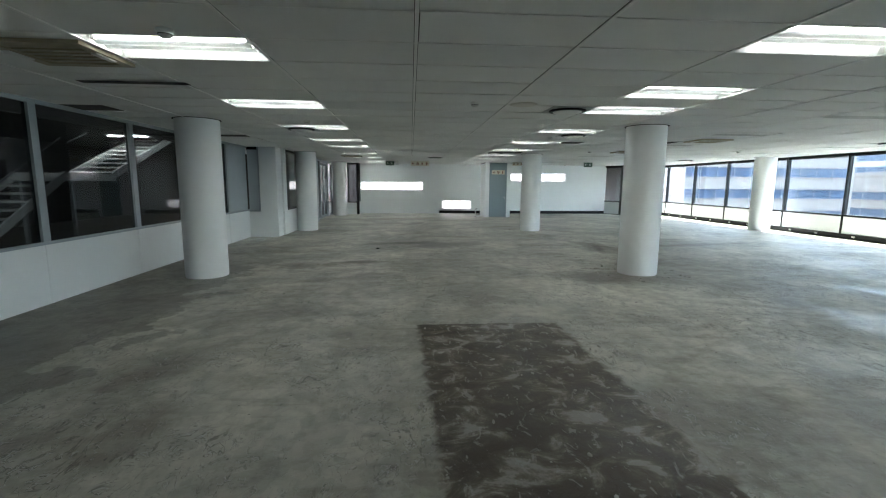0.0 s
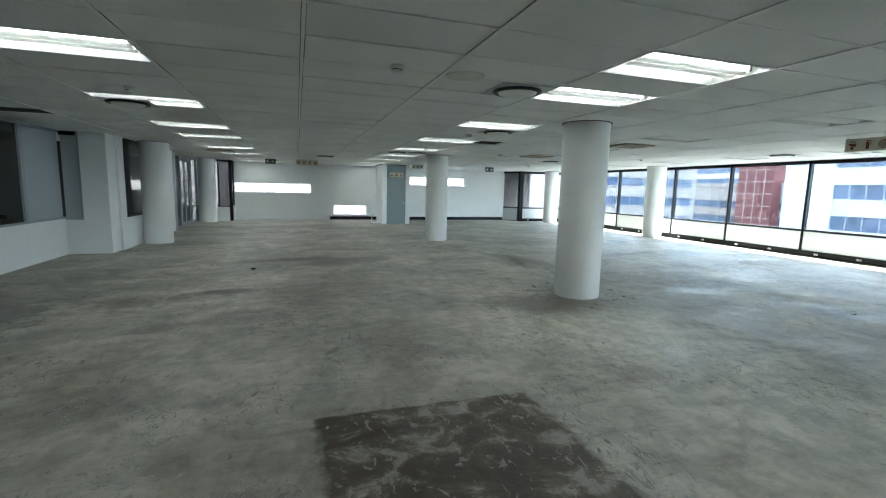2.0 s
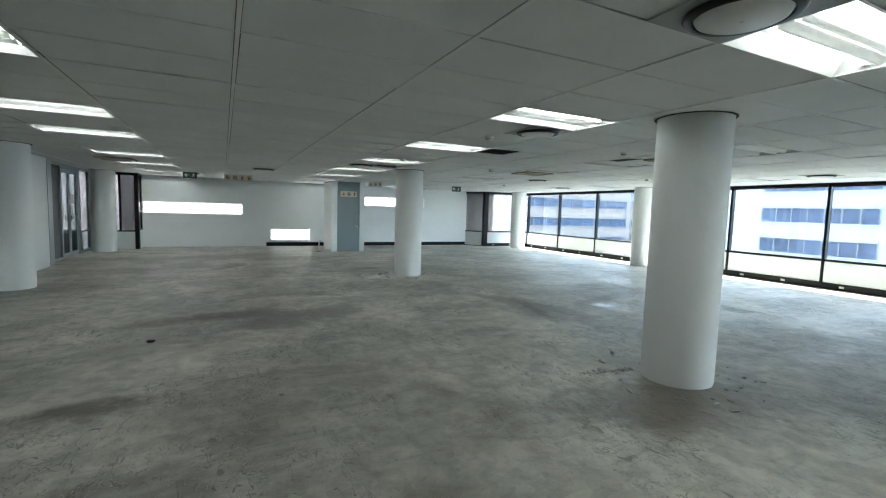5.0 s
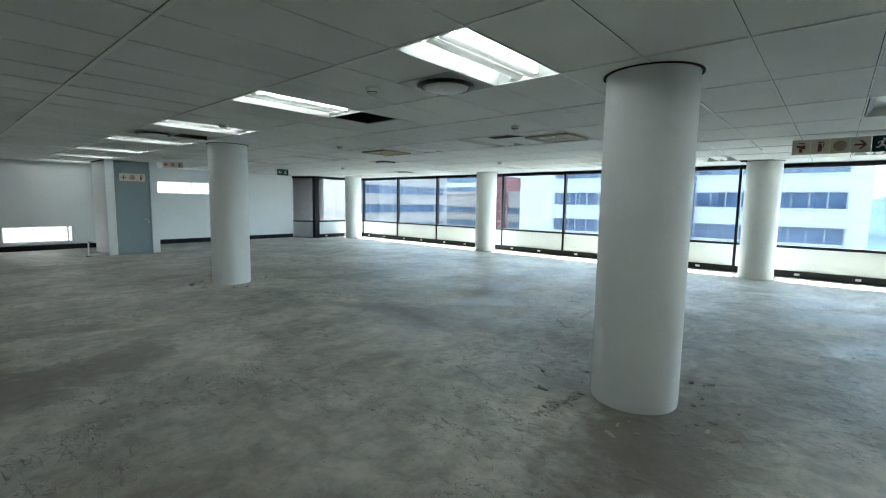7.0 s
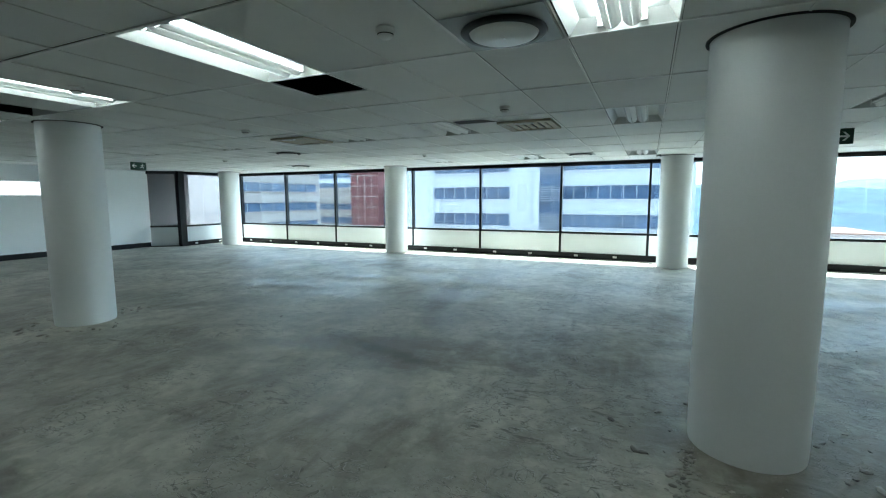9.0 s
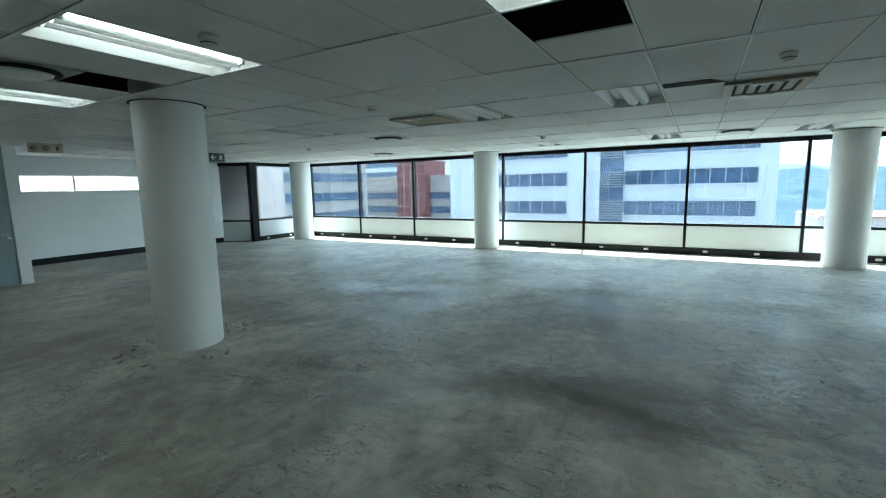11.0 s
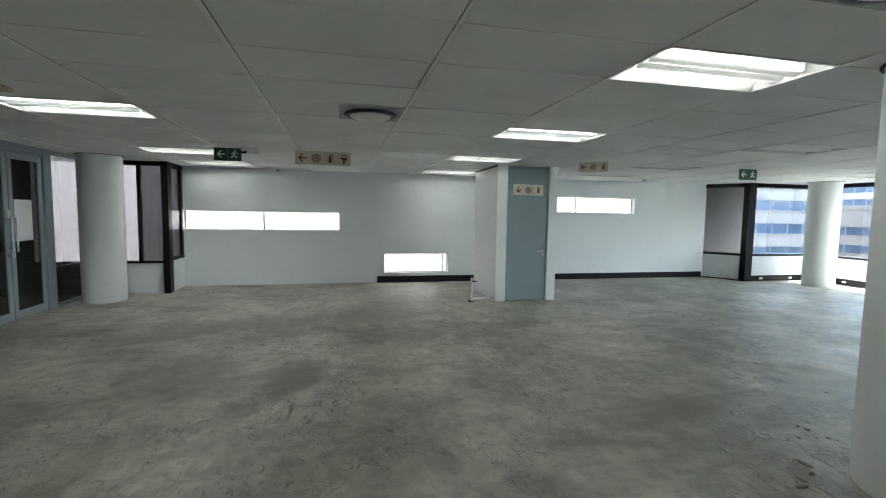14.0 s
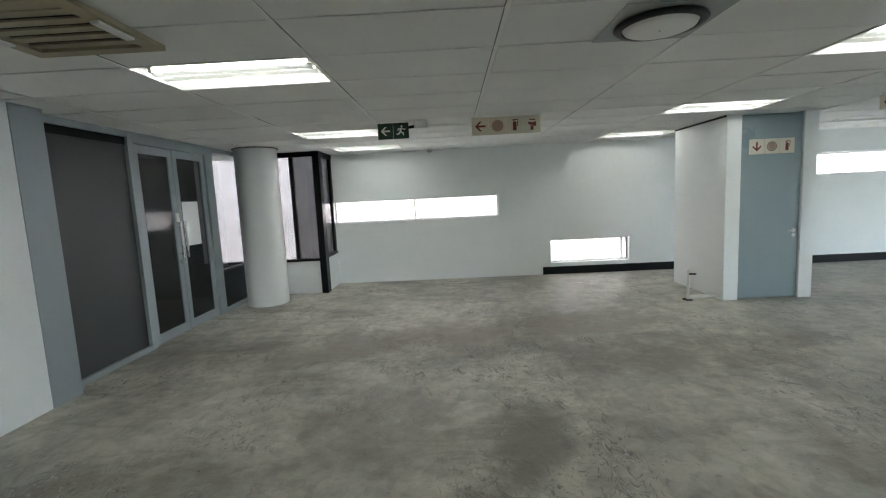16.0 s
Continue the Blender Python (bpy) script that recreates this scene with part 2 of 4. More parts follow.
M_FLOOR = concrete_floor()
M_WALL = paint("white_wall_paint", (0.80, 0.82, 0.82), 0.55, 0.025, 90, 0.08)
M_COLUMN = paint("white_column_paint", (0.82, 0.83, 0.82), 0.5, 0.025, 70, 0.1)
M_TILE = paint("mineral_ceiling_tile", (0.85, 0.855, 0.84), 0.85, 0.05, 160, 0.5, island=0.07, spec=0.2)
M_TBAR = paint("white_ceiling_grid", (0.85, 0.85, 0.83), 0.4, 0.04, 40, 0)
# near-black that stands in for the shade inside voids and gaps
M_DARK = paint("void_shade_black", (0.012, 0.012, 0.013), 0.8, 0.1, 20, 0)
M_BLACK = paint("black_powder_coat", (0.006, 0.0065, 0.008), 0.4, 0.1, 80, 0.05, spec=0.2)
M_PANEL = paint("cream_spandrel_panel", (0.66, 0.685, 0.69), 0.45, 0.03, 70, 0.05)
M_GREYDOOR = paint("blue_grey_gloss_paint", (0.235, 0.295, 0.315), 0.3, 0.03, 50, 0.06)
M_ALU = paint("grey_powder_coated_aluminium", (0.33, 0.37, 0.395), 0.4, 0.04, 60, 0.04, metal=0.2)
M_STEEL = paint("brushed_steel", (0.55, 0.55, 0.55), 0.28, 0.06, 120, 0.05, metal=1.0)
M_TRAY = paint("white_enamel_reflector", (0.62, 0.62, 0.60), 0.3, 0.03, 40, 0)
def translucent(name, col):
    m, n, p = nodes_of(name)
    tl, mx = n.nodes.new("ShaderNodeBsdfTranslucent"), n.nodes.new("ShaderNodeMixShader")
    p.inputs["Base Color"].default_value = tl.inputs[0].default_value = (*col, 1)
    mx.inputs[0].default_value = 0.06
    n.links.new(p.outputs[0], mx.inputs[1])
    n.links.new(tl.outputs[0], mx.inputs[2])
    n.links.new(mx.outputs[0], n.nodes["Material Output"].inputs["Surface"])
    return m


M_BASKET = translucent("perforated_white_basket", (0.82, 0.82, 0.80))
M_TUBE = glow("lit_fluorescent_tube", (1.0, 0.98, 0.94), 0.9)
M_TUBE_OFF = paint("unlit_fluorescent_tube", (0.85, 0.85, 0.84), 0.25, 0.02, 30, 0)
M_PLASTIC = paint("white_plastic", (0.72, 0.72, 0.69), 0.4, 0.03, 50, 0.03)
M_BEIGE = paint("aged_beige_plastic", (0.36, 0.31, 0.21), 0.5, 0.08, 40, 0.05)
M_DIFF = paint("grey_diffuser_metal", (0.34, 0.36, 0.36), 0.45, 0.05, 50, 0)
M_SIGN = paint("photoluminescent_sign_board", (0.66, 0.61, 0.49), 0.4, 0.04, 40, 0)
M_RED = paint("sign_red", (0.17, 0.022, 0.010), 0.5, 0.05, 60, 0)
M_GREEN = paint("exit_sign_green", (0.005, 0.045, 0.024), 0.4, 0.05, 60, 0)
M_WHITE = paint("sign_white", (0.78, 0.80, 0.76), 0.45, 0.03, 50, 0)
M_PAPER = paint("white_paper", (0.85, 0.86, 0.87), 0.7, 0.02, 30, 0)
M_BLIND = paint("blue_grey_roller_blind", (0.40, 0.45, 0.48), 0.75, 0.04, 300, 0.1)
M_FROST = paint("dark_frosted_film", (0.05, 0.055, 0.056), 0.45, 0.05, 200, 0.05)
M_GLASS = glass("window_glass", (0.495, 0.525, 0.55))
M_GREY_GLASS = glass("grey_glass", (0.38, 0.39, 0.40))
M_BLACK_GLASS = glass("black_glass", (0.16, 0.165, 0.17))
M_CLEAR = glass("clear_glass", (0.95, 0.96, 0.96))
M_DGLASS = glass("tinted_partition_glass", (0.42, 0.44, 0.45), 0.02)
# the dim lobby's shade is put into these near-black colours
M_LOBBY = paint("lobby_plaster_shade", (0.05, 0.05, 0.05), 0.7, 0.15, 20, 0.1)
M_LOBBYFLOOR = paint("lobby_floor_shade", (0.06, 0.055, 0.05), 0.3, 0.15, 5, 0)
M_PINK = paint("pale_stucco", (0.47, 0.39, 0.35), 0.8, 0.06, 12, 0.3)
M_WHITEB = paint("white_office_cladding", (0.50, 0.51, 0.54), 0.6, 0.03, 2, 0.0)
M_BEIGEB = paint("beige_concrete_facade", (0.34, 0.31, 0.285), 0.75, 0.07, 3, 0.1)
M_REDB = paint("red_brick_facade", (0.17, 0.062, 0.060), 0.8, 0.15, 8, 0.2)
M_BWIN = paint("blue_office_glazing", (0.085, 0.12, 0.19), 0.08, 0.35, 0.6, 0, blotch=0.35)
M_BFRAME = paint("grey_window_frame", (0.28, 0.31, 0.34), 0.5, 0.05, 10, 0)
M_LOUVRE = paint("grey_louvre", (0.30, 0.32, 0.35), 0.5, 0.05, 10, 0)
M_ROOF = paint("terracotta_and_grey_roof", (0.30, 0.17, 0.12), 0.8, 0.2, 2, 0.1)
# woods with the blue of the haze mixed into the base colour
M_WOODS = paint("haze_tinted_wooded_hill", (0.05, 0.08, 0.10), 1.0, 0.35, 0.05, 0, blotch=0.02)
M_GROUND = paint("city_ground", (0.28, 0.27, 0.25), 0.9, 0.25, 0.2, 0, blotch=0.03)
M_LEAF = paint("leaf_green", (0.06, 0.11, 0.035), 0.6, 0.4, 6, 0)
M_BARK = paint("bark", (0.12, 0.09, 0.06), 0.9, 0.3, 20, 0.4)
M_HIGHLIGHT = glow("lobby_lamp", (1.0, 0.96, 0.9), 6.0)

# ---- mesh helpers ----
def box(bm, x0, y0, z0, x1, y1, z1, bevel=0.0):
    c = ((x0 + x1) / 2, (y0 + y1) / 2, (z0 + z1) / 2)
    d = (abs(x1 - x0), abs(y1 - y0), abs(z1 - z0))
    r = bmesh.ops.create_cube(bm, size=1, matrix=Matrix.LocRotScale(c, None, d))
    if bevel:
        es = {e for v in r["verts"] for e in v.link_edges}
        bmesh.ops.bevel(bm, geom=list(es), offset=bevel, segments=2, affect="EDGES", profile=0.5)
    return bm


def cyl(bm, a, b, r0, r1=None, seg=24, caps=True):
    a, b = Vector(a), Vector(b)
    d = b - a
    m = Matrix.Translation((a + b) / 2) @ d.to_track_quat("Z", "Y").to_matrix().to_4x4()
    bmesh.ops.create_cone(bm, cap_ends=caps, segments=seg, radius1=r0, radius2=r0 if r1 is None else r1, depth=d.length, matrix=m)
    return bm


def lathe(bm, profile, seg=32, at=(0, 0, 0)):
    """A turned shape from (radius, height) pairs."""
    rings = [[bm.verts.new((at[0] + r * math.cos(i * math.tau / seg), at[1] + r * math.sin(i * math.tau / seg), at[2] + z)) for i in range(seg)] for r, z in profile]
    for a, b in zip(rings, rings[1:]):
        for i in range(seg):
            f = bm.faces.new((a[i], a[(i + 1) % seg], b[(i + 1) % seg], b[i]))
            f.smooth = True
    return bm


def prism(bm, pts, z0, z1):
    """An upright prism over the outline pts (counter-clockwise)."""
    lo, hi = [bm.verts.new((x, y, z0)) for x, y in pts], [bm.verts.new((x, y, z1)) for x, y in pts]
    bm.faces.new(list(reversed(lo))), bm.faces.new(hi)
    for i in range(len(pts)):
        j = (i + 1) % len(pts)
        bm.faces.new((lo[i], lo[j], hi[j], hi[i]))
    return bm


def part(name, bm, material, parent=None, label=""):
    me = bpy.data.meshes.new(name)
    bm.to_mesh(me)
    bm.free()
    me.materials.append(material)
    ob = new(name, me)
    if parent:
        ob.parent = parent
    if label:
        ob["label"] = label
    return ob


def B(*a, bevel=0.0):
    return box(bmesh.new(), *a, bevel=bevel)


def thing(name, label, category, group="", at=None):
    e = new(name)
    e.empty_display_size = 0.1
    if at is not None:
        e.matrix_basis = at
    return tagged(e, label, category, group)


def structure(name, bm, material, label=""):
    return tagged(part(name, bm, material), label, kind="structure")


# ---- plan ----
H = 2.61                       # ceiling
XL, XW = -4.29, 13.88          # partition and window planes
YF, YB = 25.30, -6.0           # far wall and the wall behind
GX = -0.71
XLINES = [GX + 1.2 * k for k in range(-4, 13)] + [XW - 0.06]
YLINES = [3.9 + 0.6125 * k for k in range(-16, 35)] + [YF - 0.004]

# ---- floor ----
structure("floor", B(-4.959, YB - 0.2, -0.242, XW + 0.25, YF + 0.3, 0.0), M_FLOOR, "bare stripped concrete floor with stains and glue marks")


# ---- ceiling ----
LIGHTS = [(-1.91, y, True) for y in (4.512, 6.962, 9.412, 11.862, 13.7, 16.762, 19.212, 22.275, 24.113)]
LIGHTS += [(2.89, y, True) for y in (-1.613, 1.45, 3.9, 5.737, 6.962, 9.412, 11.862, 14.312, 16.762, 19.212, 21.663, 24.113)]
LIGHTS += [(6.49, y, False) for y in (1.45, 4.512, 6.962, 9.412, 11.862, 13.7, 16.762, 19.212, 21.663, 23.5)]
LIGHTS += [(11.29, y, False) for y in (4.512, 6.962, 9.412, 11.862, 14.312, 16.762, 19.212, 21.663)]
VOIDS = [(4.09, 11.862, 0.6, 0.61), (3.49, 15.538, 0.6, 0.61), (-4.31, 7.575, 0.6, 0.61), (-4.31, 11.25, 1.2, 0.61), (12.49, 8.8, 0.6, 0.61)]


def ceiling():
    verts, faces, mats = [], [], []

    def slab(x0, y0, z0, x1, y1, z1, mi):
        k = len(verts)
        verts.extend([(x, y, z) for z in (z0, z1) for x, y in ((x0, y0), (x1, y0), (x1, y1), (x0, y1))])
        for f in ((0, 3, 2, 1), (4, 5, 6, 7), (0, 1, 5, 4), (1, 2, 6, 5), (2, 3, 7, 6), (3, 0, 4, 7)):
            faces.append([k + i for i in f])
            mats.append(mi)

    rnd = random.Random(4)
    for x0, x1 in zip(XLINES, XLINES[1:]):
        for y0, y1 in zip(YLINES, YLINES[1:]):
            cx, cy = (x0 + x1) / 2, (y0 + y1) / 2
            if cx < -5.3 or any(abs(lx - x0) < 0.05 and abs(ly - y0) < 0.2 for lx, ly, _ in LIGHTS):
                continue
            dz, gx, gy = rnd.uniform(-0.001, 0.005), rnd.uniform(0.015, 0.021), rnd.uniform(0.009, 0.014)
            spans = [(x0, x1)]
            for vx, vy, vw, vd in VOIDS:
                if abs(vy - y0) < 0.2 and x0 - 0.05 <= vx < x1 - 0.05:
                    spans = [s for s in ((x0, vx), (vx + vw, x1)) if s[1] - s[0] > 0.1]
            for a, b in spans:
                slab(a + gx, y0 + gy, H + dz, b - 0.017, y1 - 0.0105, H + 0.016, 0)
    for x in XLINES:
        slab(x - 0.0125, YLINES[0], H - 0.005, x + 0.0125, YF, H + 0.002, 1)
    for y in YLINES:
        slab(XLINES[0], y - 0.0065, H - 0.002, XLINES[-1], y + 0.0065, H + 0.0015, 1)
    me = bpy.data.meshes.new("ceiling")
    me.from_pydata(verts, [], faces)
    me.materials.append(M_TILE), me.materials.append(M_TBAR)
    me.polygons.foreach_set("material_index", mats)
    return tagged(new("ceiling", me), "suspended ceiling of pale mineral tiles in a white metal grid", kind="structure")


ceiling()
# added closers: they keep daylight out of the void, so openings look dark
structure("void_closer_east", B(XW - 0.05, YB - 0.2, H + 0.003, XW + 0.2, YF + 0.28, H + 0.449), M_DARK, "unseen near-black band added above the windows against light leaks")
structure("void_closer_north", B(11.5, 24.55, H + 0.003, XW - 0.051, 24.75, H + 0.449), M_DARK)
structure("slab_soffit", B(-14, YB - 0.2, H + 0.45, XW + 0.3, YF + 0.3, H + 0.7), M_DARK, "near-black slab added over the ceiling void to keep its openings dark")


def troffer(lit):
    """A recessed fitting: tray with sloped sides, two tubes in curved reflectors, end plates."""
    e = thing("ceiling_light", "recessed white troffer light, two fluorescent tubes " + ("lit" if lit else "switched off"), "ceiling light", "recessed ceiling lights")
    bm = bmesh.new()
    w, d, h = 1.196, 0.596, 0.085
    o = [(0.002, 0.002), (w, 0.002), (w, d), (0.002, d)]
    i = [(0.03, 0.06), (w - 0.03, 0.06), (w - 0.03, d - 0.06), (0.03, d - 0.06)]
    lo, hi = [bm.verts.new((x, y, -0.004)) for x, y in o], [bm.verts.new((x, y, h)) for x, y in i]
    bm.faces.new(list(reversed(hi)))
    for k in range(4):
        j = (k + 1) % 4
        bm.faces.new((lo[k], hi[k], hi[j], lo[j]))
    part("housing", bm, M_TRAY, e)
    bm = bmesh.new()
    for cy in (0.24, 0.356):                      # the two lobes of the hanging basket
        for s in (-1, 1):
            row = [[bm.verts.new((x, cy + s * (0.002 + 0.054 * t), -0.002 + 0.038 * t ** 2)) for x in (0.035, w - 0.035)] for t in (0, 0.33, 0.66, 1)]
            for a, b in zip(row, row[1:]):
                bm.faces.new((a[0], a[1], b[1], b[0]) if s > 0 else (a[0], b[0], b[1], a[1]))
    part("basket", bm, M_BASKET, e)
    for cy in (0.185, 0.411):
        part("tube", cyl(bmesh.new(), (0.06, cy, 0.042), (w - 0.06, cy, 0.042), 0.014, seg=10), M_TUBE if lit else M_TUBE_OFF, e)
        part("end_cap", B(0.035, cy - 0.02, 0.015, 0.06, cy + 0.02, 0.07), M_PLASTIC, e)
        part("end_cap", B(w - 0.06, cy - 0.02, 0.015, w - 0.035, cy + 0.02, 0.07), M_PLASTIC, e)
    return e


LIT, OFF = troffer(True), troffer(False)
first = {True: LIT, False: OFF}
for x, y, lit in LIGHTS:
    p = pose(x, y, H)
    if first[lit]:
        first[lit].matrix_basis = p
        first[lit] = None
    else:
        copy_thing(LIT if lit else OFF, p)

# ---- columns ----
COLS = [(4.58, 8.88), (4.585, 16.44), (-3.06, 8.93), (-3.06, 16.58), (-3.07, 23.76), (13.05, 8.98), (13.17, 16.60), (12.92, 23.45), (4.58, 1.25), (-3.10, 1.30), (13.05, 1.30)]
col = part("column", lathe(bmesh.new(), [(0.332, 0.0), (0.336, 0.02), (0.338, 0.05), (0.338, H + 0.2)], 48), M_COLUMN)
tagged(col, "round white painted concrete column", "column", "round columns")
# near-black ring painting the shade of the gap around the column head
part("gap_shade_ring", lathe(bmesh.new(), [(0.340, H - 0.006), (0.362, H - 0.006), (0.362, H + 0.002)], 48), M_DARK, col)
col.matrix_basis = pose(*COLS[0], 0)
for x, y in COLS[1:]:
    copy_thing(col, pose(x, y, 0))


# ---- window wall ----
def window(name, x0, y0, x1, y1, sill=0.70, head=2.52, pane=M_GLASS, plinth=0.15):
    """A bay of the glazed wall from (x0, y0) to (x1, y1), the room on its left."""
    d = Vector((x1 - x0, y1 - y0, 0))
    L = d.length
    e = tagged(new(name), "black-framed office window over a cream panel and black plinth", kind="structure")
    e.matrix_basis = pose(x0, y0, 0, 0, 0, math.degrees(math.atan2(d.y, d.x)))
    part("mullion", B(-0.03, -0.05, plinth, 0.03, 0.07, H, bevel=0.004), M_BLACK, e)
    part("transom", B(0.031, -0.045, sill - 0.03, L - 0.031, 0.065, sill + 0.03, bevel=0.004), M_BLACK, e)
    part("head_rail", B(0.031, -0.045, head, L - 0.031, 0.065, H), M_BLACK, e)
    part("blind_box", B(0.031, 0.066, head - 0.02, L - 0.031, 0.11, H - 0.02), M_BLACK, e)
    part("panel", B(0.031, 0.0, plinth, L - 0.031, 0.05, sill - 0.031), M_PANEL, e)
    part("plinth", B(-0.0, -0.01, 0.0, L, 0.09, plinth - 0.001, bevel=0.004), M_BLACK, e)
    for k in (0.35, 0.8):
        if L > 1.5:
            part("socket", B(L * k - 0.05, 0.0905, 0.05, L * k + 0.05, 0.105, 0.10, bevel=0.004), M_PLASTIC, e)
    g = part("pane", B(0.031, -0.004, sill + 0.031, L - 0.031, 0.004, head - 0.001), pane, e)
    g.visible_shadow = False
    return e


YW = [-5.464, -3.078, -0.691, 1.691, 4.06, 6.43, 8.735, 9.522, 11.74, 14.095, 16.373, 17.18, 19.419, 21.647, 23.905, 24.43]
for k, (a, b) in enumerate(zip(YW, YW[1:])):
    window("window_%d" % (k + 1), XW, a, XW, b)
window("window_20", XW, 24.43, 11.703, 24.43)
window("window_21", 11.703, 24.43, 11.12, YF, plinth=0.03)
structure("window_post", B(11.574, 24.313, 0.0, 11.79, 24.492, H), M_BLACK)

# ---- plain walls ----
def far_wall():
    holes = [(-2.24, 1.235, 1.09, 1.675), (2.12, 0.235, 3.70, 0.70), (5.75, 1.745, 8.87, 2.17)]
    xs = sorted({-2.34, 11.14, *(h[0] for h in holes), *(h[2] for h in holes)})
    bm = bmesh.new()
    for a, b in zip(xs, xs[1:]):
        h = [q for q in holes if q[0] <= a and b <= q[2]]
        if h:
            box(bm, a, YF, 0, b, YF + 0.28, h[0][1])
            box(bm, a, YF, h[0][3], b, YF + 0.28, H + 0.44)
        else:
            box(bm, a, YF, 0, b, YF + 0.28, H + 0.44)
    structure("wall_north", bm, M_WALL, "white painted wall with narrow slot windows")
    for k, ((a, z0, b, z1), mid) in enumerate(zip(holes, ((-0.60,), (3.585,), (7.18,)))):
        e = tagged(new("slot_window_%d" % (k + 1)), "narrow slot window with a white frame", kind="structure")
        for nm, q in (("frame_top", (a, z1 - 0.03, b, z1)), ("frame_bottom", (a, z0, b, z0 + 0.03)), ("frame_side", (a, z0 + 0.03, a + 0.03, z1 - 0.03)), ("frame_side", (b - 0.03, z0 + 0.03, b, z1 - 0.03))):
            part(nm, B(q[0], YF + 0.12, q[1], q[2], YF + 0.17, q[3]), M_TRAY, e)
        for x in mid:
            part("mullion", B(x - 0.02, YF + 0.12, z0 + 0.03, x + 0.02, YF + 0.17, z1 - 0.03), M_TRAY, e)
        g = part("pane", B(a + 0.03, YF + 0.14, z0 + 0.03, b - 0.03, YF + 0.146, z1 - 0.03), M_CLEAR, e)
        g.visible_shadow = False


far_wall()
structure("baseboard", B(1.952, YF - 0.02, 0.0, 11.101, YF - 0.001, 0.155), M_BLACK)
structure("wall_south", B(-4.959, YB - 0.2, 0.0, XW + 0.2, YB, H + 0.45), M_WALL)

# ---- lobby side: partition, pier wall, glazed doors ----
def glazed_bay(name, y0, y1, pane, label, blind=False):
    e = tagged(new(name), label, kind="structure")
    part("post", B(XL - 0.05, y0 - 0.06, 0.815, XL + 0.03, y0 + 0.06, H, bevel=0.004), M_ALU, e)
    part("dado", B(XL - 0.06, y0, 0.0, XL + 0.012, y1 - 0.002, 0.775), M_WALL, e)
    part("cover_strip", B(XL + 0.0125, y0 - 0.025, 0.0, XL + 0.018, y0 + 0.025, 0.775), M_WALL, e)
    part("sill", B(XL - 0.07, y0 + 0.001, 0.776, XL + 0.035, y1 - 0.001, 0.813, bevel=0.005), M_ALU, e)
    part("head", B(XL - 0.05, y0 + 0.061, H - 0.05, XL + 0.03, y1 - 0.061, H), M_ALU, e)
    part("blind" if blind else "pane", B(XL - 0.014, y0 + 0.061, 0.814, XL - 0.006, y1 - 0.061, H - 0.051), M_BLIND if blind else pane, e)
    return e


YP = [-6.0, -4.82, -2.82, -0.82, 1.18, 3.18, 5.18, 7.18, 9.18, 11.15, 13.14, 14.6]
for k, (a, b) in enumerate(zip(YP, YP[1:])):
    glazed_bay("partition_%d" % (k + 1), a, b, M_DGLASS, "grey aluminium glazed partition over a white dado", blind=a > 12)
structure("wall_return", B(-3.95, 14.6, 0.0, -3.46, 15.1, H + 0.3), M_WALL, "white painted pier")
e = tagged(new("return_window"), "blue-grey blinded window over a white dado", kind="structure")
part("dado", B(-4.30, 14.62, 0.0, -3.951, 14.73, 0.747), M_WALL, e)
part("frame", B(-4.30, 14.61, 0.748, -3.951, 14.71, 0.776), M_ALU, e)
part("post", B(-4.00, 14.61, 0.777, -3.951, 14.71, H), M_ALU, e)
part("blind", B(-4.29, 14.66, 0.777, -4.001, 14.68, H - 0.05), M_BLIND, e)
part("head", B(-4.29, 14.61, H - 0.08, -4.001, 14.655, H), M_BLACK, e)
structure("wall_west_1", B(-3.65, 15.101, 0.0, -3.41, 15.46, H + 0.3), M_WALL)
structure("wall_west_2", B(-3.65, 15.461, 0.0, -3.41, 17.735, 0.747), M_WALL)
structure("wall_west_3", B(-3.65, 17.736, 0.0, -3.41, 19.9, H + 0.3), M_WALL)
e = tagged(new("lobby_window"), "dark tinted window beside the column", kind="structure")
part("frame", B(-3.575, 15.462, 0.748, -3.45, 15.51, H), M_BLACK, e)
part("head", B(-3.575, 15.511, H - 0.07, -3.45, 17.735, H), M_BLACK, e)
part("sill", B(-3.575, 15.511, 0.748, -3.39, 17.735, 0.776), M_BLACK, e)
part("pane", B(-3.523, 15.511, 0.777, -3.515, 17.735, H - 0.071), M_DGLASS, e)
structure("wall_stub", B(-3.70, 19.901, 0.0, -3.40, 20.211, H + 0.3), M_ALU, "blue-grey metal jamb of the glazed front")

e = tagged(new("glazed_front"), "grey aluminium shopfront frame with frosted and clear panes", kind="structure")
XG = -3.59
for y0, y1 in ((20.211, 20.317), (21.424, 21.521), (23.044, 23.248), (24.345, 24.442)):
    part("post", B(XG - 0.05, y0, 0.0, XG + 0.05, y1, H, bevel=0.004), M_ALU, e)
part("head", B(XG - 0.049, 20.318, H - 0.07, XG + 0.049, 21.423, H), M_ALU, e)
part("head", B(XG - 0.049, 21.522, 2.483, XG + 0.049, 23.043, H), M_ALU, e)
part("head", B(XG - 0.049, 23.249, H - 0.07, XG + 0.049, 24.344, H), M_ALU, e)
part("bottom_rail", B(XG - 0.049, 20.318, 0.0, XG + 0.049, 21.423, 0.058), M_ALU, e)
part("bottom_rail", B(XG - 0.049, 23.249, 0.0, XG + 0.049, 24.344, 0.058), M_ALU, e)
part("mid_rail", B(XG - 0.03, 23.249, 0.64, XG + 0.03, 24.344, 0.679), M_BLACK, e)
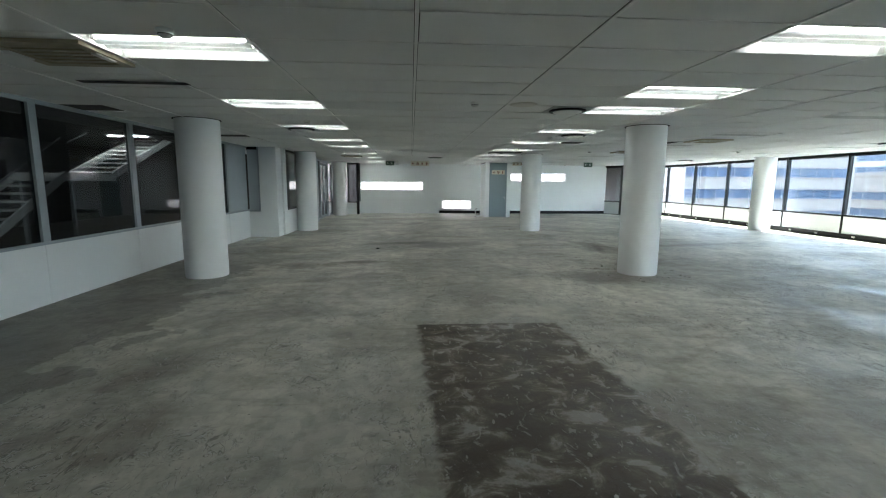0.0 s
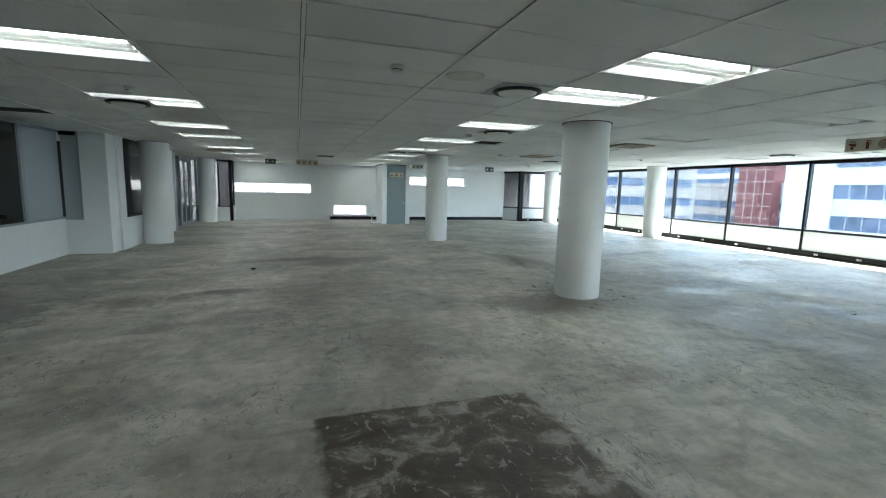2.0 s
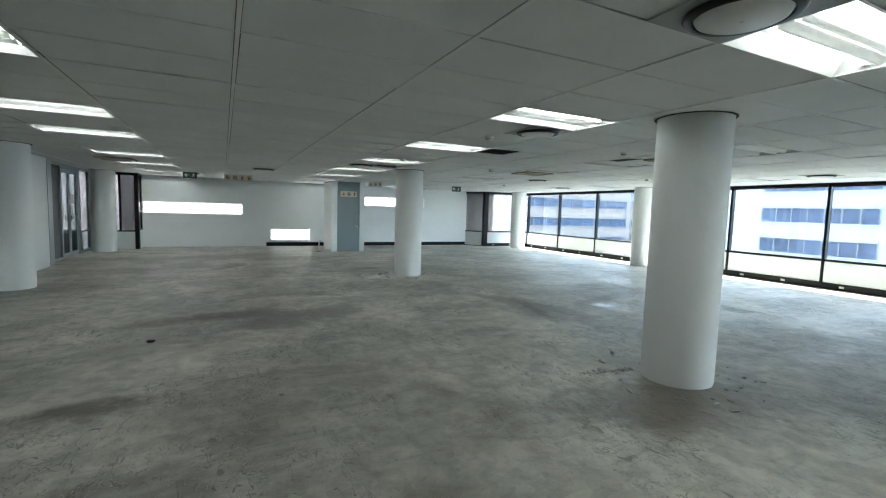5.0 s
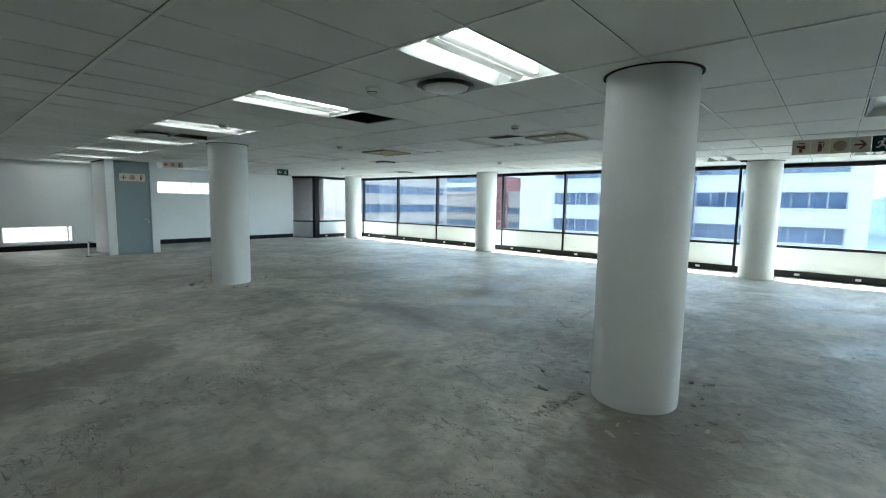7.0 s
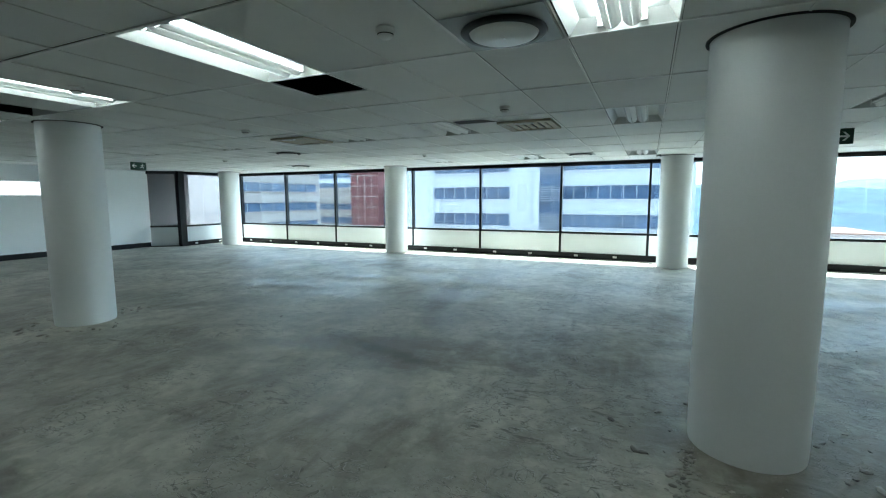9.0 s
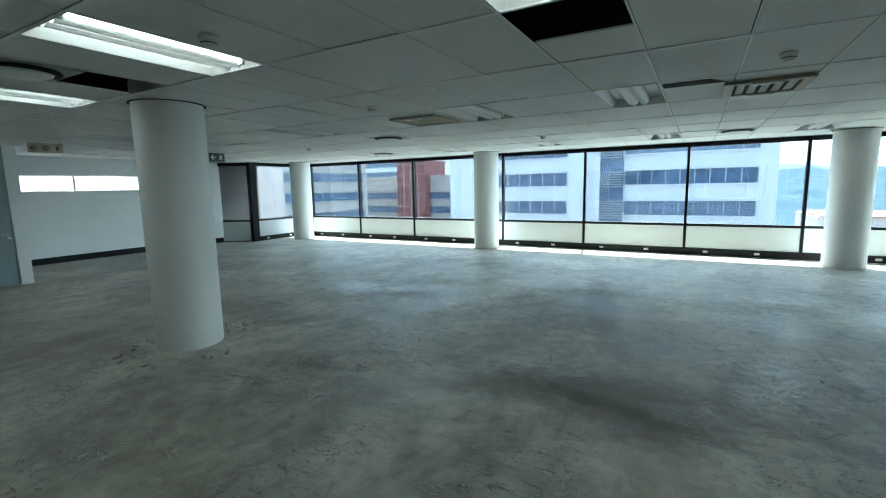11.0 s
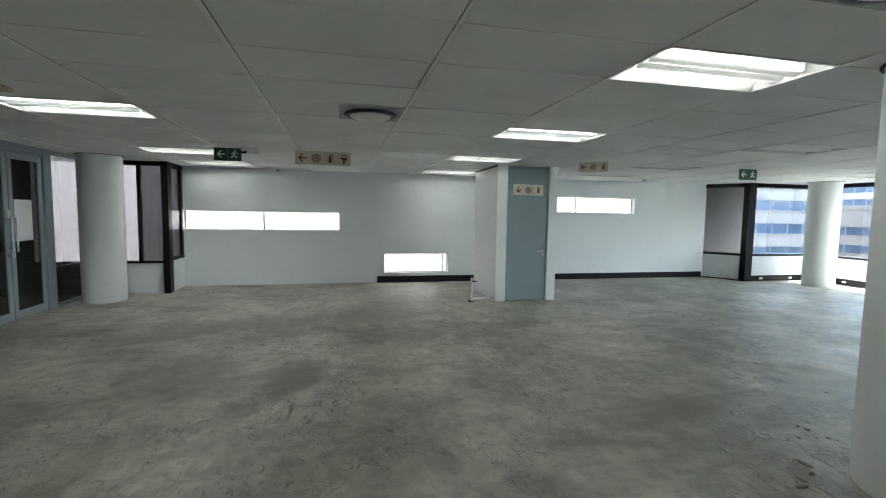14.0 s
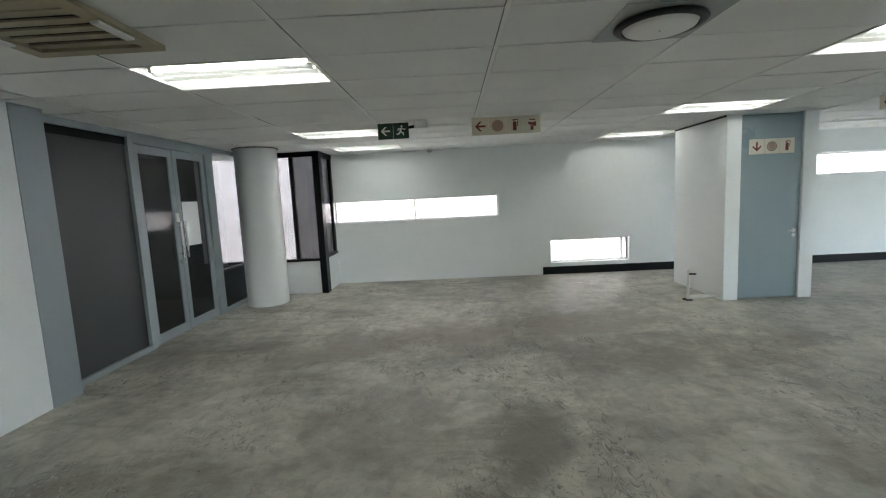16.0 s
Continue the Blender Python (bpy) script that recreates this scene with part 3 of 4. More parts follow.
part("frosted_pane", B(XG - 0.005, 20.318, 0.059, XG + 0.005, 21.423, H - 0.16), M_FROST, e)
part("dark_strip", B(XG - 0.02, 20.318, H - 0.159, XG + 0.02, 21.423, H - 0.071), M_BLACK, e)
part("lower_pane", B(XG - 0.005, 23.249, 0.059, XG + 0.005, 24.344, 0.639), M_DGLASS, e)
part("upper_pane", B(XG - 0.005, 23.249, 0.68, XG + 0.005, 24.344, H - 0.071), M_GREY_GLASS, e)


def glass_door(name, y0, y1, bar_y, label):
    d = thing(name, label, "door")
    w = 0.085
    part("stile", B(XG - 0.022, y0, 0.01, XG + 0.022, y0 + w, 2.475, bevel=0.003), M_ALU, d)
    part("stile", B(XG - 0.022, y1 - w, 0.01, XG + 0.022, y1, 2.475, bevel=0.003), M_ALU, d)
    part("top_rail", B(XG - 0.021, y0 + w + 0.001, 2.377, XG + 0.021, y1 - w - 0.001, 2.474), M_ALU, d)
    part("bottom_rail", B(XG - 0.021, y0 + w + 0.001, 0.011, XG + 0.021, y1 - w - 0.001, 0.13), M_ALU, d)
    part("pane", B(XG - 0.004, y0 + w + 0.001, 0.131, XG + 0.004, y1 - w - 0.001, 2.376), M_DGLASS, d)
    hb = bmesh.new()
    cyl(hb, (XG + 0.075, bar_y, 1.02), (XG + 0.075, bar_y, 1.52), 0.014, seg=12)
    for z in (1.08, 1.46):
        cyl(hb, (XG + 0.02, bar_y, z), (XG + 0.075, bar_y, z), 0.009, seg=10)
    part("pull_handle", hb, M_STEEL, d, "steel bar handle")
    part("lock", B(XG + 0.0225, bar_y - 0.02, 0.94, XG + 0.03, bar_y + 0.02, 1.0), M_STEEL, d)
    return d


d1 = glass_door("glass_door", 21.53, 22.263, 22.219, "grey aluminium glass door, closed, with steel bar handle")
d2 = glass_door("glass_door", 22.282, 23.035, 22.326, "grey aluminium glass door, closed, with a paper notice")
tagged(part("paper_notice", B(XG + 0.0045, 22.404, 1.164, XG + 0.0065, 22.792, 1.785), M_PAPER), "blank white paper taped inside the glass door", "notice")
tagged(part("door_switch", B(XG + 0.023, 22.2, 1.513, XG + 0.045, 22.258, 1.63, bevel=0.005), M_PLASTIC), "small white plastic release switch on the door stile", "switch")


# black-framed corner window beyond the column
def corner_window():
    e = tagged(new("corner_window"), "black-framed corner window over a white dado", kind="structure")
    Y, X = 24.50, -2.26
    part("dado", B(-3.667, Y - 0.03, 0.0, -2.331, Y + 0.05, 0.601), M_WALL, e)
    part("sill", B(-3.667, Y - 0.05, 0.602, -2.331, Y + 0.06, 0.65), M_BLACK, e)
    part("head", B(-3.667, Y - 0.05, H - 0.09, -2.331, Y + 0.06, H), M_BLACK, e)
    part("frame", B(-3.667, Y - 0.04, 0.651, -3.595, Y + 0.05, H - 0.091), M_BLACK, e)
    part("frame", B(-2.783, Y - 0.03, 0.651, -2.716, Y + 0.04, H - 0.091), M_BLACK, e)
    part("corner_post", B(-2.33, Y - 0.10, 0.0, X + 0.05, Y + 0.09, H), M_BLACK, e)
    g = part("pane", B(-3.594, Y - 0.004, 0.651, -2.784, Y + 0.004, H - 0.091), M_GREY_GLASS, e)
    g2 = part("pane", B(-2.715, Y - 0.004, 0.651, -2.331, Y + 0.004, H - 0.091), M_BLACK_GLASS, e)
    part("dado", B(X - 0.05, Y + 0.091, 0.0, X + 0.03, YF - 0.001, 0.64), M_WALL, e)
    part("sill", B(X - 0.06, Y + 0.091, 0.641, X + 0.045, YF - 0.001, 0.689), M_BLACK, e)
    part("head", B(X - 0.05, Y + 0.091, H - 0.09, X + 0.04, YF - 0.001, H), M_BLACK, e)
    part("frame", B(X - 0.04, YF - 0.09, 0.69, X + 0.03, YF - 0.001, H - 0.091), M_BLACK, e)
    g3 = part("pane", B(X - 0.004, Y + 0.091, 0.69, X + 0.004, YF - 0.091, H - 0.091), M_BLACK_GLASS, e)
    for q in (g, g2, g3):
        q.visible_shadow = False


corner_window()

# lobby shell behind the partition, its dimness painted in near-black
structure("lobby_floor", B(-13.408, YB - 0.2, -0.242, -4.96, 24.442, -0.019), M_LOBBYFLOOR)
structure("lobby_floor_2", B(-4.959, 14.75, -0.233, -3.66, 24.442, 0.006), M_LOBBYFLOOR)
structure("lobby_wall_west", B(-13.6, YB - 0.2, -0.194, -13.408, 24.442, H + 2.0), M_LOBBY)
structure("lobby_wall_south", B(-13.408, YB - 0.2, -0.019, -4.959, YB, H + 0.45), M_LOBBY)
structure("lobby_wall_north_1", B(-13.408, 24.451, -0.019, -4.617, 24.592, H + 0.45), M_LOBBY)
structure("lobby_parapet", B(-4.616, 24.451, -0.019, -3.791, 24.592, 0.64), M_BLACK)
structure("lobby_post", B(-4.616, 24.451, 0.641, -4.524, 24.592, H + 0.44), M_BLACK)
structure("wall_fin", B(11.163, YF + 0.3, -24.25, 12.87, YF + 0.55, H + 3), M_PINK, "pale stucco fin outside the corner window")


def stair():
    e = thing("staircase", "white steel staircase with a landing in the dark lobby", "staircase")
    flights = [((10.6, -0.02), (13.3, 1.62)), ((15.2, 1.66), (18.6, 3.02))]
    for (y0, z0), (y1, z1) in flights:
        for x in (-9.6, -8.4):
            bm = bmesh.new()
            pts = [(y0, z0), (y1, z1), (y1, z1 + 0.22), (y0, z0 + 0.22)]
            a, b = [bm.verts.new((x, *q)) for q in pts], [bm.verts.new((x + 0.05, *q)) for q in pts]
            bm.faces.new(a), bm.faces.new(list(reversed(b)))
            for i in range(4):
                bm.faces.new((a[i], b[i], b[(i + 1) % 4], a[(i + 1) % 4]))
            bmesh.ops.recalc_face_normals(bm, faces=bm.faces)
            part("stringer", bm, M_WALL, e)
            rb = bmesh.new()
            cyl(rb, (x + 0.02, y0, z0 + 1.05), (x + 0.02, y1, z1 + 1.05), 0.02, seg=8)
            part("handrail", rb, M_ALU, e)
        n = 9
        for i in range(n):
            t = (i + 0.5) / n
            y, z = y0 + (y1 - y0) * t, z0 + (z1 - z0) * t + 0.13
            part("tread", B(-9.54, y - 0.14, z - 0.025, -8.41, y + 0.14, z + 0.02), M_PLASTIC, e)
    part("landing", B(-9.6, 13.2, 1.60, -8.35, 15.3, 1.80), M_WALL, e)
    for y in (13.4, 15.1):
        part("post", B(-9.55, y - 0.04, -0.02, -9.47, y + 0.04, 1.599), M_ALU, e)


stair()
for x, y, z, w in ((-7.6, 8.5, 2.9, 1.2), (-8.6, 16.5, 3.02, 1.2), (-11.5, 12.0, 3.05, 1.2), (-6.4, 18.8, 3.05, 1.2)):
    l = thing("lobby_light", "bright strip light on the dark lobby ceiling", "ceiling light", "lobby strip lights", pose(x, y, z))
    part("tube", B(-w / 2, -0.05, 0, w / 2, 0.05, 0.03, bevel=0.008), M_HIGHLIGHT, l)
    part("body", B(-w / 2 - 0.02, -0.07, 0.031, w / 2 + 0.02, 0.07, H + 0.45 - z), M_PLASTIC, l)


# ---- riser cupboard with the grey door ----
bm = bmesh.new()
box(bm, 4.0, 22.64, 0.0, 4.203, 22.815, H + 0.1)
box(bm, 5.056, 22.64, 0.0, 5.24, 22.815, H + 0.1)
box(bm, 4.0, 22.816, 0.0, 4.116, 24.08, H + 0.1)
box(bm, 5.124, 22.816, 0.0, 5.24, 24.08, H + 0.1)
box(bm, 4.117, 23.963, 0.0, 5.123, 24.08, H + 0.1)
structure("riser_wall", bm, M_WALL, "white painted riser cupboard walls")
# near-black strip in place of the shade under the ceiling edge
structure("riser_gap_shade", B(3.986, 22.65, H - 0.03, 3.998, 24.08, H - 0.004), M_DARK)
d = thing("door", "tall blue-grey painted flush door, closed, steel lever handle", "door")
part("leaf", B(4.218, 22.674, 0.012, 5.041, 22.718, H - 0.012, bevel=0.003), M_GREYDOOR, d)
part("jamb", B(4.204, 22.679, 0.0, 4.217, 22.805, H - 0.001), M_GREYDOOR, d)
part("jamb", B(5.042, 22.679, 0.0, 5.055, 22.805, H - 0.001), M_GREYDOOR, d)
for z in (0.25, 1.30, 2.30):
    part("hinge", cyl(bmesh.new(), (4.215, 22.667, z), (4.215, 22.667, z + 0.1), 0.009, seg=10), M_STEEL, d)
hb = bmesh.new()
cyl(hb, (4.983, 22.674, 0.97), (4.983, 22.626, 0.97), 0.011, seg=12)
cyl(hb, (4.988, 22.628, 0.97), (4.857, 22.628, 0.97), 0.010, seg=12)
part("lever", hb, M_STEEL, d, "steel lever handle")
part("rose", cyl(bmesh.new(), (4.983, 22.675, 0.97), (4.983, 22.665, 0.97), 0.026, seg=20), M_STEEL, d)
part("lock_rose", cyl(bmesh.new(), (4.983, 22.675, 0.902), (4.983, 22.665, 0.902), 0.025, seg=20), M_STEEL, d)

p = thing("standpipe", "grubby white water pipe stub with a tap, on the floor", "pipe")
pb = bmesh.new()
cyl(pb, (3.56, 22.757, 0.0), (3.569, 22.757, 0.388), 0.018, seg=12)
cyl(pb, (3.56, 22.757, 0.398), (3.569, 22.757, 0.456), 0.024, 0.016, seg=12)
part("riser", pb, M_PLASTIC, p)
part("tap", cyl(bmesh.new(), (3.56, 22.737, 0.388), (3.655, 22.718, 0.388), 0.012, seg=10), M_BLACK, p)
pb = bmesh.new()
cyl(pb, (3.579, 22.757, 0.034), (3.789, 22.718, 0.058), 0.03, seg=12)
cyl(pb, (3.789, 22.718, 0.058), (4.0, 22.737, 0.053), 0.022, seg=12)
part("branch", pb, M_PLASTIC, p)
part("collar", cyl(bmesh.new(), (3.56, 22.757, 0.0), (3.56, 22.757, 0.015), 0.07, seg=20), M_DARK, p)


# ---- signs ----
def poly(bm, pts, s, ox, oz, y=0.0):
    bm.faces.new([bm.verts.new((ox + s * x, y, oz + s * z)) for x, z in pts])


def disc(bm, cx, cz, r, y, seg=16, inner=0.0):
    ring = lambda q: [bm.verts.new((cx + q * math.cos(i * math.tau / seg), y, cz + q * math.sin(i * math.tau / seg))) for i in range(seg)]
    o = ring(r)
    if not inner:
        bm.faces.new(o)
        return
    n = ring(inner)
    for i in range(seg):
        j = (i + 1) % seg
        bm.faces.new((o[i], o[j], n[j], n[i]))


def icon(kind, ox, oz, s, y):
    """A pictogram in a square of side s whose lower left corner is (ox, oz)."""
    bm = bmesh.new()
    P = lambda pts: poly(bm, pts, s, ox, oz, y)
    if kind in ("left", "right", "down"):
        for shaft in ([(0.12, 0.5), (0.45, 0.85), (0.62, 0.85), (0.36, 0.57), (0.88, 0.57), (0.88, 0.43), (0.36, 0.43), (0.62, 0.15), (0.45, 0.15)],):
            if kind == "right":
                shaft = [(1 - a, b) for a, b in reversed(shaft)]
            if kind == "down":
                shaft = [(b, a) for a, b in shaft]
            P(shaft)
    elif kind == "hose":
        for r in (0.40, 0.28, 0.16):
            disc(bm, ox + s * 0.5, oz + s * 0.48, r * s, y, 20, (r - 0.07) * s)
        disc(bm, ox + s * 0.5, oz + s * 0.48, 0.05 * s, y)
    elif kind == "extinguisher":
        P([(0.36, 0.10), (0.62, 0.10), (0.62, 0.66), (0.55, 0.74), (0.43, 0.74), (0.36, 0.66)])
        P([(0.36, 0.78), (0.74, 0.84), (0.74, 0.90), (0.36, 0.88)])
        P([(0.66, 0.40), (0.72, 0.40), (0.76, 0.80), (0.70, 0.80)])
    elif kind == "hydrant":
        P([(0.22, 0.50), (0.60, 0.36), (0.78, 0.36), (0.78, 0.66), (0.60, 0.66), (0.60, 0.60), (0.22, 0.68)])
        P([(0.38, 0.08), (0.60, 0.08), (0.60, 0.34), (0.38, 0.42)])
        P([(0.30, 0.80), (0.72, 0.76), (0.72, 0.84), (0.30, 0.88)])
    elif kind == "runner":
        disc(bm, ox + s * 0.56, oz + s * 0.84, 0.08 * s, y, 12)
        P([(0.40, 0.72), (0.58, 0.74), (0.52, 0.44), (0.38, 0.44)])
        P([(0.38, 0.44), (0.52, 0.44), (0.72, 0.34), (0.74, 0.12), (0.64, 0.12), (0.62, 0.28), (0.44, 0.34)])
        P([(0.40, 0.46), (0.46, 0.36), (0.30, 0.18), (0.12, 0.20), (0.12, 0.28), (0.26, 0.28)])
        P([(0.58, 0.72), (0.70, 0.56), (0.86, 0.58), (0.86, 0.64), (0.72, 0.64), (0.60, 0.74)])
        P([(0.42, 0.72), (0.24, 0.66), (0.20, 0.50), (0.27, 0.50), (0.31, 0.60), (0.44, 0.64)])
    bmesh.ops.recalc_face_normals(bm, faces=bm.faces)
    return bm


def sign(kinds, s, board, ink, label, m, hang=0.0):
    """A hanging or wall sign: thin boards side by side with a pictogram each, facing -y."""
    e = thing("safety_sign", label, "sign", at=m)
    for i, k in enumerate(kinds):
        x0 = i * s
        b = part("board", B(x0 + 0.002, 0, 0, x0 + s - 0.002, 0.008, s), board, e)
        part("pictogram", icon(k, x0 + 0.02, 0.02, s - 0.04, -0.0015), ink, b)
    if hang:
        for x in (0.03, len(kinds) * s - 0.03):
            part("wire", cyl(bmesh.new(), (x, 0.004, s), (x, 0.004, s + hang), 0.0025, seg=6), M_STEEL, e)
    return e


FIRE = "cream photoluminescent board with red fire equipment pictograms, hanging from the ceiling"
EXIT = "green emergency exit board with white arrow and running figure pictograms"
sign(["left", "hose", "extinguisher", "hydrant"], 0.205, M_SIGN, M_RED, FIRE, pose(0.44, 21.711, 2.385), H - 2.59)
sign(["left", "runner"], 0.187, M_GREEN, M_WHITE, EXIT, pose(-0.686, 21.711, 2.395), H - 2.582)
sign(["left", "hose", "extinguisher"], 0.16, M_SIGN, M_RED, FIRE, pose(5.066, 21.573, 2.42, 0, 0, -26), H - 2.58)
sign(["left", "runner"], 0.20, M_GREEN, M_WHITE, EXIT, pose(8.42, 21.62, 2.4), H - 2.6)
sign(["down", "hose", "extinguisher"], 0.207, M_SIGN, M_RED, "cream board with red fire equipment pictograms fixed to the grey door", pose(4.325, 22.665, 2.052))
sign(["hydrant", "extinguisher", "hose", "right"], 0.215, M_SIGN, M_RED, FIRE, pose(9.304, 8.283, 2.375, 0, 0, -90), H - 2.59)
sign(["runner", "right"], 0.215, M_GREEN, M_WHITE, EXIT, pose(9.304, 7.419, 2.375, 0, 0, -90), H - 2.59)
el = thing("emergency_light", "small white emergency light with a curved arm under the ceiling", "lamp", at=pose(-0.253, 21.848, H))
part("base", B(0.0, -0.08, -0.09, 0.16, 0.08, -0.001, bevel=0.008), M_PLASTIC, el)
part("arm", cyl(bmesh.new(), (0.0, 0, -0.06), (-0.14, 0, -0.075), 0.018, seg=10), M_BLACK, el)


# ---- ceiling fittings ----
def first_of(make, places):
    a = make()
    a.matrix_basis = pose(*places[0])
    for q in places[1:]:
        copy_thing(a, pose(*q))


def diffuser():
    e = thing("ceiling_diffuser", "round grey air diffuser with a pale centre disc in its tile", "air diffuser", "round ceiling diffusers")
    part("plate", B(-0.29, -0.29, -0.009, 0.29, 0.29, -0.0055), M_DIFF, e)
    part("ring", lathe(bmesh.new(), [(0.20, -0.010), (0.245, -0.012), (0.25, -0.022), (0.235, -0.034), (0.205, -0.036)], 40), M_BLACK, e)
    part("disc", lathe(bmesh.new(), [(0.0005, -0.052), (0.165, -0.050), (0.19, -0.040), (0.20, -0.022)], 40), M_PLASTIC, e, "pale centre disc")
    part("screw", cyl(bmesh.new(), (0, 0, -0.056), (0, 0, -0.051), 0.008, seg=10), M_STEEL, e)
    return e


first_of(diffuser, [(2.59, 7.269, H), (3.79, 10.331, H), (3.19, 15.844, H), (1.39, 18.926, H), (-1.61, 9.92, H), (11.59, 10.944, H), (11.59, 18.877, H), (8.59, 16.506, H)])


plate = thing("blanking_plate", "round off-white blanking plate closing an old ceiling opening", "plate", at=pose(1.9, 6.94, H))
part("disc", lathe(bmesh.new(), [(0.0005, -0.007), (0.165, -0.007), (0.172, -0.004), (0.172, 0.001)], 40), paint("yellowed_plate", (0.70, 0.68, 0.63), 0.6, 0.05, 60, 0.1), plate)


def detector():
    e = thing("smoke_detector", "small white round smoke detector on the ceiling", "smoke detector", "smoke detectors")
    part("base", lathe(bmesh.new(), [(0.0005, -0.001), (0.055, -0.001), (0.058, -0.020), (0.050, -0.026)], 24), M_PLASTIC, e)
    part("chamber", lathe(bmesh.new(), [(0.050, -0.026), (0.044, -0.045), (0.030, -0.058), (0.0005, -0.060)], 24), M_PLASTIC, e)
    part("vent", lathe(bmesh.new(), [(0.0465, -0.034), (0.0475, -0.036), (0.0455, -0.041)], 24), M_DARK, e)
    return e


first_of(detector, [(3.49, 10.944, H), (5.93, 10.974, H), (3.51, 14.088, H), (5.92, 14.772, H), (1.25, 6.84, H), (-1.27, 8.851, H), (-0.24, 25.199, H), (8.48, 24.409, H), (-1.19, 4.359, H), (9.23, 19.173, H), (10.23, 14.108, H)])


def cassette():
    e = thing("air_conditioner", "aged beige ceiling cassette air conditioner with louvred grille", "air conditioner", "ceiling cassettes")
    bm = bmesh.new()
    for a in ((-0.36, -0.34, 0.36, -0.26), (-0.36, 0.26, 0.36, 0.34), (-0.36, -0.26, -0.28, 0.26), (0.28, -0.26, 0.36, 0.26)):
        box(bm, a[0], a[1], -0.035, a[2], a[3], -0.006)
    part("frame", bm, M_BEIGE, e)
    part("recess", B(-0.279, -0.259, -0.010, 0.279, 0.259, -0.0065), M_DARK, e)
    for i in range(5):
        y = -0.20 + 0.1 * i
        part("slat", B(-0.27, y - 0.032, -0.028, 0.27, y + 0.032, -0.016, bevel=0.004), M_BEIGE, e)
    for s in (-1, 1):
        part("clip", B(s * 0.315 - 0.025, -0.12, -0.050, s * 0.315 + 0.025, 0.12, -0.0355, bevel=0.006), M_PLASTIC, e)
    return e


first_of(cassette, [(7.15, 10.995, H), (7.08, 14.772, H), (-1.77, 18.501, H), (-2.29, 4.972, H)])
# gaps at shifted tiles: shade laid on as thin near-black sheets
structure("ceiling_gap_shade_1", B(-2.92, 6.02, H - 0.008, -1.85, 6.14, H - 0.0055), M_DARK, "near-black sheet for the shade in the gap at a shifted ceiling tile")
structure("ceiling_gap_shade_2", prism(bmesh.new(), [(6.53, 11.454), (6.75, 11.311), (6.75, 11.842), (6.53, 11.842)], H - 0.008, H - 0.0055), M_DARK, "near-black sheet for the shade in the gap at a shifted ceiling tile")

# ---- loose grit on the floor ----
rnd = random.Random(11)
bm = bmesh.new()
for i in range(420):
    x, y = rnd.uniform(-4, 12), rnd.uniform(0.3, 22)
    if i < 120:
        x, y = rnd.gauss(1.3, 0.8), rnd.gauss(4.4, 1.3)
    elif i < 220:
        a = rnd.uniform(0, math.tau)
        cx, cy = rnd.choice(COLS[:2])
        x, y = cx + rnd.uniform(0.4, 0.9) * math.cos(a), cy + rnd.uniform(0.4, 0.9) * math.sin(a)
    elif i < 300:                                    # chips along the scraped joint beside the column
        t = rnd.random()
        x, y = 4.35 - 0.66 * t + rnd.gauss(0, 0.025), 9.22 + 0.10 * t + rnd.gauss(0, 0.02)
    s = rnd.uniform(0.004, 0.014) * (1.7 if 120 <= i < 220 else 1.0)
    m = pose(x, y, s * 0.35, rnd.uniform(-20, 20), rnd.uniform(-20, 20), rnd.uniform(0, 360)) @ Matrix.Diagonal((s * rnd.uniform(1, 2.6), s, s * 0.6, 1))
    bmesh.ops.create_icosphere(bm, subdivisions=1, radius=1, matrix=m)
M_GRIT = paint("grey_grit", (0.50, 0.47, 0.42), 0.9, 0.2, 40, 0.2, island=0.6)
tagged(part("floor_grit", bm, M_GRIT), "scattered chips of old screed and glue", "debris", kind="stuff")
for x, y, s, m in ((-0.37, 12.0, 0.035, M_BLACK), (2.27, 11.64, 0.022, M_GRIT), (2.33, 11.68, 0.020, M_GRIT)):
    b = bmesh.new()
    bmesh.ops.create_icosphere(b, subdivisions=2, radius=s, matrix=Matrix.Translation((x, y, s * 0.5)) @ Matrix.Diagonal((1.4, 1, 0.5, 1)))
    tagged(part("rubble_lump", b, m), "small dark lump of rubble on the floor" if m is M_BLACK else "small pale lump of screed on the floor", "rubble")


# ---- outside ----
structure("ground", B(-2500, -2500, -26, 2500, 2500, -25), M_GROUND, "city ground far below")


def office(name, label, base, x0, y0, w, d, z0, z1, rows, material, win=M_BWIN, step=1.25, parapet=0.6):
    """A block whose long front, along +x of its own frame, faces -y; rows: (sill, head, from, to) bands of windows."""
    e = thing(name, label, "building", at=base)
    part("wall", B(x0, y0, z0, x0 + w, y0 + d, z1), material, e)
    part("roof", B(x0 - 0.2, y0 - 0.2, z1, x0 + w + 0.2, y0 + d + 0.2, z1 + parapet), material, e)
    for s, h, a, b in rows:
        n = max(1, round((b - a) / step))
        band = part("window", B(a, y0 - 0.03, s, b, y0 + 0.02, h), win, e)
        part("sill", B(a - 0.1, y0 - 0.2, s - 0.12, b + 0.1, y0 - 0.031, s), material, band)
        part("lintel", B(a - 0.1, y0 - 0.25, h, b + 0.1, y0 - 0.031, h + 0.12), material, band)
        for i in range(n + 1):
            x = a + (b - a) * i / n
            part("frame", B(x - 0.05, y0 - 0.10, s, x + 0.05, y0 - 0.031, h), M_BFRAME, band)
    return e


def facing_west(x, y):
    """A frame whose +x runs along -y and whose front looks along -x."""
    return pose(x, y + 0.6, 0, 0, 0, -90)


